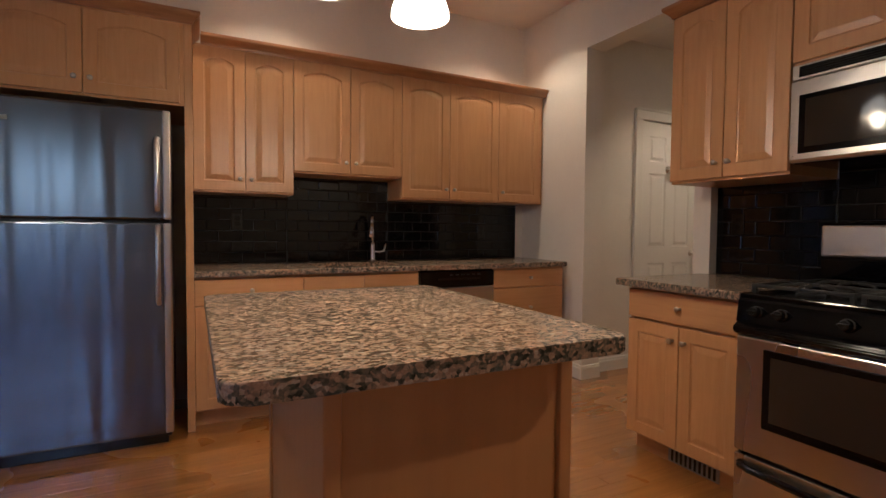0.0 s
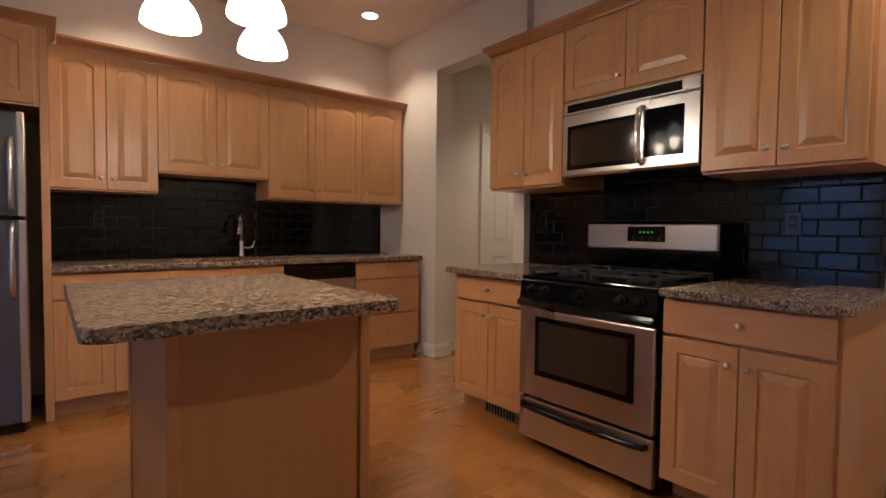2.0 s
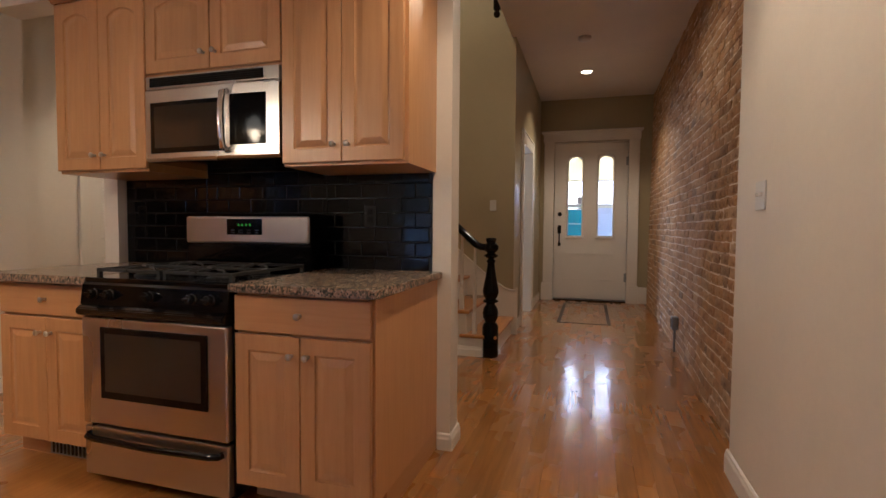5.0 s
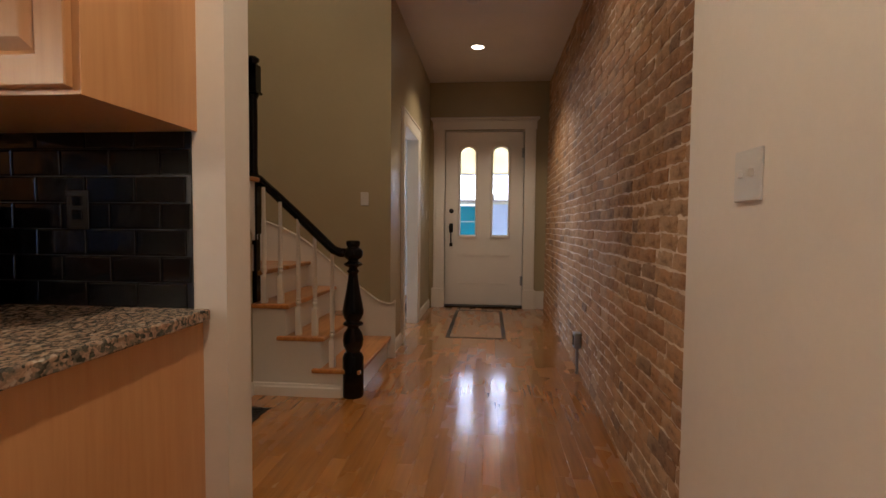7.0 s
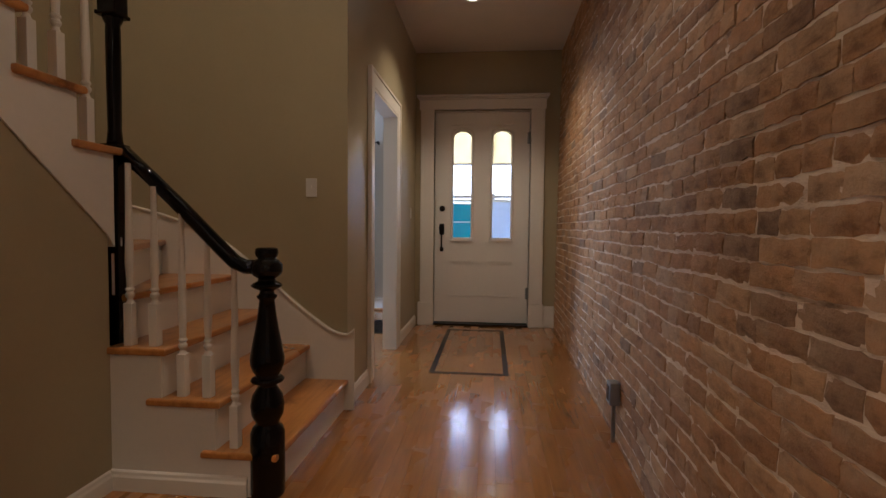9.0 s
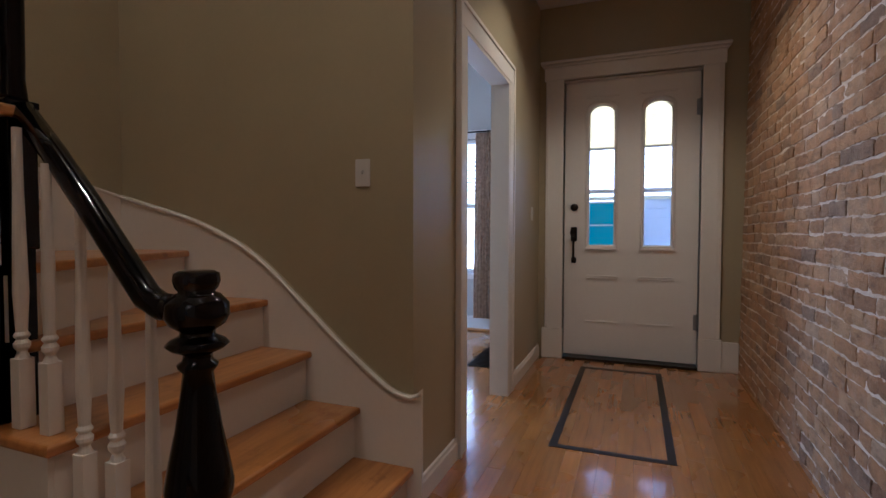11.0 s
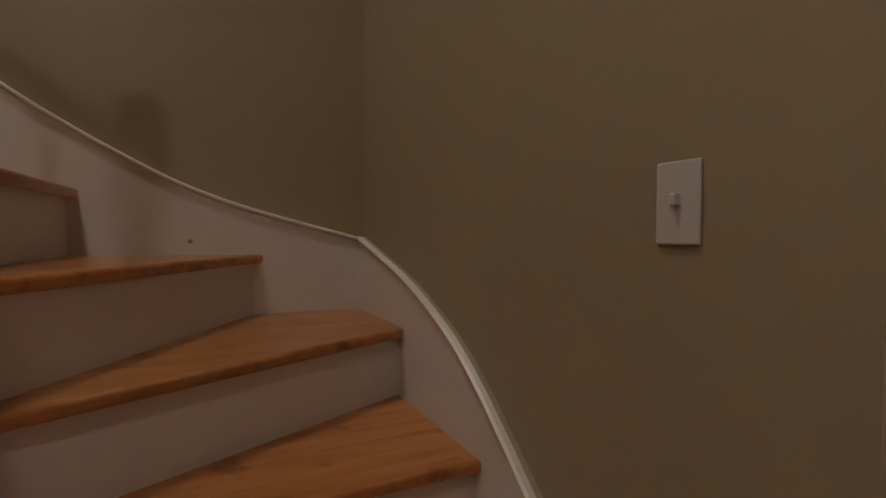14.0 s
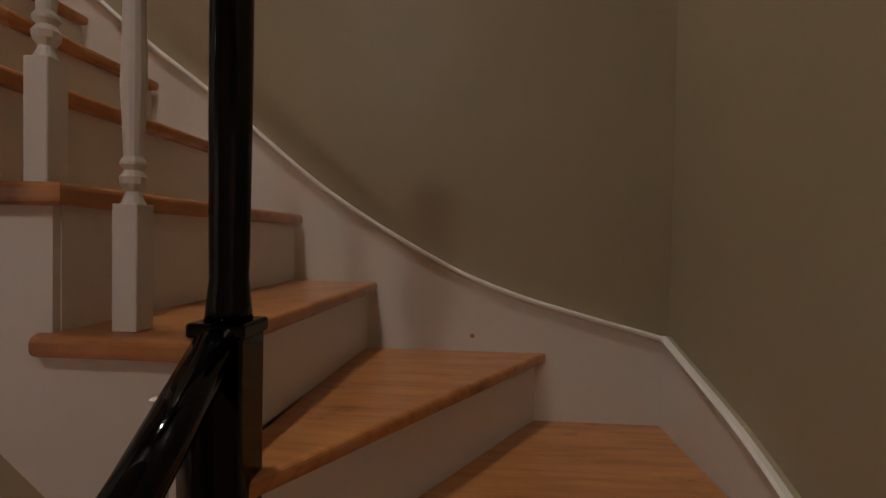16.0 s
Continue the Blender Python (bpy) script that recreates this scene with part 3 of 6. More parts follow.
# ---------- entry door ----------
def entry_door():
    d = tagged(thing("door_entry", "white painted Victorian entry door with two arched glass lights", "door"), kind="structure")
    X = 8.50
    y0, y1, h0, h1 = -1.303, -0.204, 0.03, 2.48
    lights = [(-0.628, -0.420), (-1.090, -0.878)]
    bm = bmesh.new()
    # each light: an arch-topped hole cut from a column of the door by rings
    def column(c0, c1, l0, l1):
        zb, zt = 1.03, 2.27
        r = (l1 - l0) / 2
        n = 10
        hole = [(l0, zb), (l1, zb), (l1, zt - r * 0.75)] + [((l0 + l1) / 2 + r * math.cos(a), zt - r * 0.75 + 0.75 * r * math.sin(a)) for a in [math.pi * i / n for i in range(1, n)]] + [(l0, zt - r * 0.75)]
        outer = [(c0, 0.80), (c1, 0.80), (c1, zt - r)] + [(c1 + (c0 - c1) * i / n, h1) for i in range(1, n)] + [(c0, zt - r)]
        for x in (X, X + 0.044):
            a = [bm.verts.new((x, u, v)) for u, v in outer]
            b = [bm.verts.new((x, u, v)) for u, v in hole]
            k = len(a)
            for i in range(k):
                bm.faces.new((a[i], a[(i + 1) % k], b[(i + 1) % k], b[i]))
            ca = bm.verts.new((x, c1, h1))
            cb = bm.verts.new((x, c0, h1))
            bm.faces.new((a[2], ca, a[3]))
            bm.faces.new((a[-1], a[-2], cb))
            if x == X:
                fr = b
            else:
                for i in range(k):
                    bm.faces.new((fr[i], fr[(i + 1) % k], b[(i + 1) % k], b[i]))
        return hole
    mid = (y0 + y1) / 2
    holes = [column(mid, y1, *lights[0]), column(y0, mid, *lights[1])]
    bmesh.ops.remove_doubles(bm, verts=bm.verts, dist=1e-5)
    box(bm, X, X + 0.044, y0, y1, h0, 0.80)
    part("leaf", bm, M_DOORP, d)
    for i, hole in enumerate(holes):
        m = bmesh.new()
        cy = sum(u for u, v in hole) / len(hole)
        rows = []
        for g, x in ((0.0, X), (0.012, X - 0.012), (0.026, X - 0.012), (0.034, X)):
            rows.append([m.verts.new((x, u + (g if u > cy else -g), v + (g if v > 1.5 else -g))) for u, v in hole])
        for a, b in zip(rows, rows[1:]):
            for k in range(len(a)):
                m.faces.new((a[k], a[(k + 1) % len(a)], b[(k + 1) % len(a)], b[k]))
        part("light_moulding", m, M_DOORP, d)
        g = bmesh.new()
        prism(g, hole, 'x', X + 0.018, X + 0.022)
        p = part("pane", g, M_GLASS, d, "clear arched door pane")
        p.visible_shadow = False
        l0, l1 = lights[i]
        part("sill_bead", boxm(X - 0.022, X, l0 - 0.035, l1 + 0.035, 0.985, 1.005, 0.004), M_DOORP, d)
        part("head_bead", boxm(X - 0.014, X, l0 - 0.035, l1 + 0.035, 2.335, 2.35, 0.004), M_DOORP, d)
    for a, b in ((-0.67, -0.40), (-1.12, -0.835)):
        m = bmesh.new()
        for z0, z1, dep in ((0.727, 0.737, 0.013), (0.747, 0.757, 0.010), (0.335, 0.348, 0.011)):
            box(m, X - dep, X, a, b, z0, z1, 0.003)
        part("lower_panel", m, M_DOORP, d)
    for z in (2.185, 0.384):
        hb = boxm(X - 0.008, X, -1.300, -1.272, z - 0.065, z + 0.065, 0.002)
        tube(hb, [(X - 0.01, -1.302, z - 0.07), (X - 0.01, -1.302, z + 0.07)], 0.009, 8)
        part("hinge", hb, M_GREYMET, d, "grey steel hinge")
    db = bmesh.new()
    lathe(db, [(0.033, 0), (0.033, 0.012), (0.026, 0.018), (0.008, 0.020)], segs=18)
    box(db, -0.006, 0.006, -0.018, 0.018, 0.018, 0.032, 0.003)
    bmesh.ops.rotate(db, verts=db.verts, matrix=Matrix.Rotation(radians(-90), 3, 'Y'))
    bmesh.ops.translate(db, verts=db.verts, vec=(X, -0.292, 1.368))
    part("deadbolt", db, M_BRONZE, d, "dark bronze deadbolt", True)
    hs = boxm(X - 0.014, X, -0.318, -0.262, 1.06, 1.19, 0.010)
    lathe(hs, [(0.012, 0), (0.012, 0.03), (0.027, 0.036), (0.030, 0.050), (0.02, 0.062)], segs=14)
    for v in hs.verts:
        if v.co.x < 1:
            v.co = Vector((X - 0.012 - v.co.z, -0.29 + v.co.y, 1.14 + v.co.x))
    tube(hs, [(X - 0.012, -0.29, 1.08), (X - 0.045, -0.29, 1.05), (X - 0.048, -0.29, 0.98), (X - 0.045, -0.29, 0.92), (X - 0.012, -0.29, 0.89)], 0.009, 10)
    box(hs, X - 0.012, X, -0.312, -0.268, 0.862, 0.915, 0.008)
    part("handle_set", hs, M_BRONZE, d, "dark bronze grip handle set")
    part("threshold", boxm(8.40, 8.60, -1.307, -0.20, 0.0, 0.022, 0.006), M_BRONZE, d, "dark worn threshold")


entry_door()

# ---------- exterior ----------
M_SIDING = painted("lavender_grey_siding", (0.68, 0.70, 0.80), 0.6, 0.02)
M_TEAL = painted("teal_porch_board", (0.02, 0.30, 0.33), 0.5, 0.02)
M_CREAMX = painted("cream_porch_ceiling", (0.80, 0.72, 0.52), 0.6, 0.02)
M_FACADE = painted("pale_house_siding", (0.68, 0.74, 0.82), 0.7, 0.02)
M_ASPH = painted("asphalt", (0.07, 0.07, 0.075), 0.9, 0.3)
M_CURT, n_, l_, p_ = mat("beige_curtain_cloth", (0.5, 0.4, 0.32), 0.9)
p_.inputs["Transmission Weight"].default_value = 0.0
t_, _ = tex(n_, l_, "ShaderNodeTexNoise", 30, (1, 1, 1), 5)
r_ = ramp(n_, l_, t_.outputs["Fac"], [(0.35, (0.62, 0.44, 0.31)), (0.65, (0.85, 0.68, 0.52))])
l_.new(r_.outputs[0], p_.inputs["Base Color"])
tl_ = n_.new("ShaderNodeBsdfTranslucent")
l_.new(r_.outputs[0], tl_.inputs[0])
mx_ = n_.new("ShaderNodeMixShader")
mx_.inputs[0].default_value = 0.4
l_.new(p_.outputs[0], mx_.inputs[1])
l_.new(tl_.outputs[0], mx_.inputs[2])
l_.new(mx_.outputs[0], n_["Material Output"].inputs[0])

setting("ground", boxm(8.7, 260, -150, 150, -0.9, -0.8), M_ASPH, "street and ground outside the house")
M_FROST, n_, l_, p_ = mat("cream_translucent_film", (0.9, 0.78, 0.5), 0.5)
tl_ = n_.new("ShaderNodeBsdfTranslucent")
tl_.inputs[0].default_value = (0.95, 0.80, 0.52, 1)
tr_ = n_.new("ShaderNodeBsdfTransparent")
tr_.inputs[0].default_value = (1.0, 0.88, 0.62, 1)
mx_ = n_.new("ShaderNodeMixShader")
mx_.inputs[0].default_value = 0.45
l_.new(tl_.outputs[0], mx_.inputs[1])
l_.new(tr_.outputs[0], mx_.inputs[2])
l_.new(mx_.outputs[0], n_["Material Output"].inputs[0])
st = thing("storm_door", "white aluminium storm door with three glass sections outside the entry", "door")
sb = bmesh.new()
for a, b, c, d_ in ((-1.30, -0.21, 1.895, 1.915), (-1.30, -0.21, 1.50, 1.535), (-1.30, -0.21, 0.0, 0.95), (-1.30, -0.21, 2.42, 2.49), (-1.30, -1.20, 0.0, 2.49), (-0.31, -0.21, 0.0, 2.49)):
    box(sb, 8.64, 8.665, a, b, c, d_)
part("frame", sb, M_TRIM, st)
part("upper_pane", boxm(8.652, 8.655, -1.20, -0.31, 1.915, 2.42), M_FROST, st, "cream tinted translucent upper pane")
tagged(new("porch"), "open front porch with teal boards and a cream ceiling", "porch")
porch = bpy.data.objects["porch"]
part("deck", boxm(8.7, 10.6, -2.6, 1.0, -0.8, -0.03), M_SIDING, porch, "grey porch deck")
part("roof", boxm(8.7, 10.0, -2.6, 0.1, 2.75, 2.9), M_CREAMX, porch, "cream porch ceiling")
part("screen_board", boxm(10.3, 10.36, -0.72, 0.45, -0.03, 1.50), M_TEAL, porch, "teal painted porch board")
for z in (0.62, 0.95, 1.22, 1.50):
    part("batten", boxm(10.285, 10.30, -0.72, 0.45, z, z + 0.02), M_TRIM, porch)
for k in range(14):
    part("clapboard", prism(bmesh.new(), [(10.30, k * 0.11), (10.285, k * 0.11), (10.30, k * 0.11 + 0.105)], 'y', -2.0, -0.72), M_SIDING, porch, "lavender clapboard")
part("half_wall", boxm(10.30, 10.36, -2.0, -0.72, -0.03, 1.54), M_SIDING, porch)
part("rail", boxm(10.27, 10.39, -2.0, 0.45, 1.54, 1.58), M_CREAMX, porch)


def house(y0, y1, mtl, label):
    h = thing("house", label, "house")
    bm = boxm(24, 32, y0, y1, -0.8, 9.0)
    part("wall", bm, mtl, h)
    rf = bmesh.new()
    prism(rf, [(y0 - 0.4, 9.0), (y1 + 0.4, 9.0), ((y0 + y1) / 2, 12.0)], 'x', 23.6, 32.4)
    part("roof", rf, M_ASPH, h)
    sdg = bmesh.new()
    for k in range(60):
        box(sdg, 23.975, 24.0, y0, y1, -0.7 + k * 0.16, -0.7 + k * 0.16 + 0.13)
    part("siding", sdg, mtl, h)
    y = y0 + 1.2
    while y < y1 - 1.2:
        for z in (1.0, 4.2, 7.0):
            wd = part("window", boxm(23.93, 24.0, y - 0.55, y + 0.55, z - 0.1, z + 1.7), M_TRIM, h)
            part("pane", boxm(23.91, 23.935, y - 0.43, y + 0.43, z + 0.02, z + 0.82), M_BGLASS, wd)
            part("pane", boxm(23.91, 23.935, y - 0.43, y + 0.43, z + 0.9, z + 1.58), M_BGLASS, wd)
        y += 2.2
    return h


house(-13, -4.5, M_FACADE, "pale clapboard house across the street")
house(-4.0, 3.2, M_SIDING, "lavender grey clapboard house across the street")
house(3.8, 14, M_FACADE, "light clapboard house across the street")

# ---------- front room: window, blind, curtain ----------
wi = tagged(thing("window_1", "white sash window of the front room with a mid rail", "window"), kind="structure")
fr = bmesh.new()
for a, b, c, d_ in ((0.78, 0.87, 0.60, 2.30), (1.85, 1.94, 0.60, 2.30), (0.78, 1.94, 2.21, 2.31), (0.76, 1.96, 0.60, 0.665)):
    box(fr, 9.32, 9.36, a, b, c, d_, 0.004)
part("window_frame", fr, M_TRIM, wi)
sa = bmesh.new()
for a, b, c, d_ in ((0.87, 0.91, 0.665, 2.21), (1.81, 1.85, 0.665, 2.21), (0.87, 1.85, 1.42, 1.47), (0.87, 1.85, 0.665, 0.71), (0.87, 1.85, 2.17, 2.21)):
    box(sa, 9.40, 9.44, a, b, c, d_, 0.003)
part("sash", sa, M_TRIM, wi)
pn = part("pane", boxm(9.418, 9.422, 0.9, 1.82, 0.70, 2.18), M_GLASS, wi, "clear window pane")
pn.visible_shadow = False
bl = thing("venetian_blind", "white slatted blind drawn halfway down the front room window", "blind")
part("head_rail", boxm(9.365, 9.395, 0.88, 1.84, 2.165, 2.205, 0.003), M_TRIM, bl)
for k in range(15):
    s = bmesh.new()
    z = 2.15 - k * 0.048
    prism(s, [(9.365, z - 0.006), (9.395, z + 0.006), (9.395, z + 0.008), (9.365, z - 0.004)], 'y', 0, 1)
    for v in s.verts:
        v.co = Vector((v.co.x, 0.885 + v.co.y * 0.95, v.co.z))
    bmesh.ops.recalc_face_normals(s, faces=s.faces)
    part("slat", s, M_TRIM, bl)


cu = thing("curtain", "beige patterned curtain panel hanging beside the front room window", "curtain")
cb = bmesh.new()
n = 60
cols = []
for i in range(n + 1):
    y = 0.69 + 0.22 * i / n
    x = 9.255 + 0.015 * math.sin(i * 0.62) + 0.003 * math.sin(i * 1.7)
    cols.append((cb.verts.new((x, y, 0.16)), cb.verts.new((x * 0.4 + 9.255 * 0.6, 0.80 + (y - 0.80) * 0.8, 2.26))))
for a, b in zip(cols, cols[1:]):
    cb.faces.new((a[0], b[0], b[1], a[1]))
bmesh.ops.solidify(cb, geom=cb.faces, thickness=0.004)
part("cloth", cb, M_CURT, cu, "", True)
rd = thing("curtain_rod", "thin dark curtain rod on brackets over the front room window", "curtain rod")
rb = tube(bmesh.new(), [(9.255, 0.66, 2.275), (9.255, 2.1, 2.275)], 0.008, 10)
part("rod", rb, M_BRONZE, rd)
part("finial", lathe(bmesh.new(), [(0.006, 2.255), (0.02, 2.27), (0.02, 2.285), (0.005, 2.297)], 9.255, 0.655, 12), M_BRONZE, rd)
for yy in (0.66, 2.02):
    part("bracket", boxm(9.25, 9.35, yy - 0.008, yy + 0.008, 2.255, 2.27), M_BRONZE, rd)
vt = thing("floor_register", "large dark slatted floor register in the front room floor", "floor vent")
part("frame", boxm(7.85, 8.62, 0.26, 0.54, -0.004, 0.004, 0.001), M_PLASTIC, vt)
for k in range(18):
    part("slat", boxm(7.87 + k * 0.0415, 7.88 + k * 0.0415, 0.28, 0.52, 0.004, 0.008), M_BRONZE, vt)
M_RAD = wood("oak_shoe", (0.40, 0.19, 0.06), (0.28, 0.12, 0.035), (0.48, 0.24, 0.08), (10, 1, 10), 4)
setting("trim_shoe", boxm(9.30, 9.334, 0.17, 3.45, 0, 0.03, 0.008), M_RAD, "oak shoe moulding")

# ---------- windows of the kitchen behind the walk ----------
def window(name, label, m, w_, z0, z1):
    wi = tagged(thing(name, label, "window", m), kind="structure")
    fr = bmesh.new()
    box(fr, -0.07, 0.03, -0.015, 0.11, z0 - 0.07, z1 + 0.07)
    box(fr, w_ - 0.03, w_ + 0.07, -0.015, 0.11, z0 - 0.07, z1 + 0.07)
    box(fr, 0.03, w_ - 0.03, -0.014, 0.11, z0 - 0.07, z0 + 0.03)
    box(fr, 0.03, w_ - 0.03, -0.014, 0.11, z1 - 0.03, z1 + 0.07)
    box(fr, 0.03, w_ - 0.03, 0.05, 0.11, (z0 + z1) / 2 - 0.02, (z0 + z1) / 2 + 0.02)
    part("window_frame", fr, M_TRIM, wi)
    pn = part("pane", boxm(0.03, w_ - 0.03, 0.078, 0.082, z0, z1), M_GLASS, wi, "clear window pane")
    pn.visible_shadow = False


# fill lamp in an added, unseen front window; it brightens the front room
area = new("front_room_fill", bpy.data.lights.new("front_room_fill", 'AREA'))
area.data.shape, area.data.size, area.data.size_y = 'RECTANGLE', 0.9, 1.45
area.data.energy, area.data.color = 13, (0.86, 0.90, 1.0)
area.matrix_world = look((9.46, 2.65, 1.44), (5, 2.2, 0.6))
# second fill lamp, added at the side to light the curtain and floor
area = new("front_room_side_fill", bpy.data.lights.new("front_room_side_fill", 'AREA'))
area.data.shape, area.data.size, area.data.size_y = 'RECTANGLE', 1.2, 1.5
area.data.energy, area.data.color = 12, (0.62, 0.76, 1.0)
area.matrix_world = look((7.65, 3.56, 1.44), (7.65, 0.0, 1.1))
# unseen house added to block the sun and dim what the window reflects
rear_block = thing("added_rear_house", "unseen pale house added to dim the kitchen window and block sun", "house")
part("wall", boxm(-14, -8, -20, 16, -0.8, 14), M_SIDING, rear_block)
for yy in (-3.5, -0.6, 3.4, 6.2):
    nw = part("window", boxm(-8.02, -7.97, yy, yy + 1.0, 1.2, 2.9), M_TRIM, rear_block)
    part("pane", boxm(-7.985, -7.96, yy + 0.08, yy + 0.92, 1.3, 2.8), M_BGLASS, nw)
part("roof", prism(bmesh.new(), [(-14.5, 14), (-7.5, 14), (-11, 16)], 'y', -20.5, 16.5), M_ASPH, rear_block)
# unseen fence, added to shape the light and reflections from the tall window
fence = thing("added_fence", "grey board fence added unseen outside the tall kitchen window", "fence")
for k in range(40):
    part("board", boxm(-7.9 + k * 0.2, -7.72 + k * 0.2, -5.03, -5.0, -0.8, 1.4), M_SIDING, fence)


window("window_2", "white framed kitchen window", pose(WESTK, 0.95, 0, 0, 0, 90), 1.2, 0.45, 2.10)
window("window_3", "tall white framed kitchen window", pose(-1.2, SOUTH, 0, 0, 0, 180), 0.75, 0.08, 2.12)
# unseen window, added as the opening for the front fill lamp
window("added_front_window", "white framed front room window added unseen to let in fill light", pose(9.35, 3.15, 0, 0, 0, -90), 1.0, 0.66, 2.22)
# made-up side window round the second fill lamp, never in view
window("added_side_window", "white framed side window added unseen to light the front room", pose(7.0, 3.45, 0), 1.3, 0.66, 2.22)
setting("ground_rear", boxm(-200, 8.7, -150, 150, -0.9, -0.8), M_ASPH, "yard behind the house")

# ---------- stairs ----------
SX = STX1 - 0.027
z_of = lambda k: T1Z + (k - 1) * 0.2146 + (0.007 if k < 7 else 0.003 if k == 7 else 0.0)
y_of = lambda k: (0.007, 0.252, 0.494, 0.727)[k - 1]
stair = thing("staircase", "oak and white painted winding staircase with a curved skirt", "staircase")


def slab(pts, z, th, m, name, label=""):
    bm = prism(bmesh.new(), pts, 'z', z - th, z)
    bmesh.ops.recalc_face_normals(bm, faces=bm.faces)
    es = [e for e in bm.edges if abs(e.verts[0].co.z - e.verts[1].co.z) < 1e-4]
    bmesh.ops.bevel(bm, geom=es, offset=min(0.010, th * 0.33), segments=3, affect='EDGES', profile=0.5)
    return part(name, bm, m, stair, label)


def riser(a, b, z0, z1, inward):
    """Upright board from a to b; inward is the way the tread runs on."""
    a, b, o = Vector((*a, 0)), Vector((*b, 0)), Vector((*inward, 0)).normalized()
    b = b + (b - a).normalized() * 0.03
    bm = bmesh.new()
    pts = [a + o * 0.028, b + o * 0.028, b + o * 0.046, a + o * 0.046]
    prism(bm, [(p.x, p.y) for p in pts], 'z', z0, z1)
    return part("riser", bm, M_TRIM, stair, "white painted riser")


TH = 0.032
XO = 4.612
for k in (1, 2, 3):
    slab([(XO, y_of(k)), (SX, y_of(k)), (SX, y_of(k + 1) + 0.035), (4.66, y_of(k + 1) + 0.035), (4.66, y_of(k + 1) + 0.088), (XO, y_of(k + 1) + 0.088)] if k < 3 else
         [(XO, y_of(3)), (SX, y_of(3)), (SX, 0.765), (XO, 0.765)], z_of(k), TH, M_TREADX, "tread")
    riser((4.645, y_of(k)), (SX, y_of(k)), z_of(k) - 0.2146 if k > 1 else 0.0, z_of(k) - TH, (0, 1))
I4, I5, I6, I7 = (4.70, 0.727), (4.73, 0.765), (4.73, 0.775), (4.70, 0.79)
O5, O6, O7 = (SX, 1.200), (5.296, 1.669), (4.753, 1.669)
slab([I4, (SX, 0.727), (SX, 1.235), (4.70, 0.80)], z_of(4), TH, M_TREADX, "tread")
riser(I4, (SX, 0.727), z_of(3), z_of(4) - TH, (0, 1))
slab([(4.73, 0.7545), O5, (SX, 1.669), (5.26, 1.669), (4.70, 0.84)], z_of(5), TH, M_TREADX, "tread")
riser((4.70, 0.74), O5, z_of(4), z_of(5) - TH, (-0.4, 0.9))
slab([(4.752, 0.771), O6, (4.71, 1.66), (4.68, 0.81)], z_of(6), TH, M_TREADX, "tread")
riser((4.73, 0.735), O6, z_of(5), z_of(6) - TH, (-0.87, 0.5))
slab([(4.70, 0.725), O7, (4.44, 1.66), (4.44, 0.76), (4.462, 0.725)], z_of(7), TH, M_TREAD, "tread")
riser((4.70, 0.80), O7, z_of(6), z_of(7) - TH, (-1, 0))
for k in range(8, 17):
    x = 4.507 - (k - 8) * 0.245
    slab([(x, 0.725), (x, 1.66), (x - 0.295, 1.66), (x - 0.295, 0.725)], z_of(k), TH, M_TREAD, "tread")
    riser((x, 0.76), (x, 1.66), z_of(k - 1), z_of(k) - TH, (-1, 0))
# stringer along the open side of the lower flight
prof = [(0.10, 0)]
for k in (1, 2, 3):
    prof += [(y_of(k) + 0.03 if k > 1 else 0.10, z_of(k) - TH)]
    prof += [((y_of(k + 1) + 0.03) if k < 3 else 0.77, z_of(k) - TH)]
prof += [(0.77, 0)]
part("stringer", prism(bmesh.new(), prof, 'x', 4.63, 4.66), M_TRIM, stair, "white painted closed stringer")
# stringer of the upper flight
top = [(4.66, z_of(6)), (4.66, z_of(7) - TH)]
for k in range(8, 15):
    x = 4.507 - (k - 8) * 0.245 - 0.03
    top += [(x, z_of(k - 1) - TH), (x, z_of(k) - TH)]
bot = [(2.78, LB(2.78)), (4.62, LB(4.62)), (4.66, 1.05)]
part("stringer", prism(bmesh.new(), [(u, v) for u, v in top + bot], 'y', 0.747, 0.79), M_TRIM, stair, "white painted stepped stringer")
part("soffit", prism(bmesh.new(), [(2.78, LB(2.78)), (4.62, LB(4.62)), (4.62, LB(4.62) + 0.03), (2.78, LB(2.78) + 0.03)], 'y', 0.79, 1.69), M_TRIM, stair)

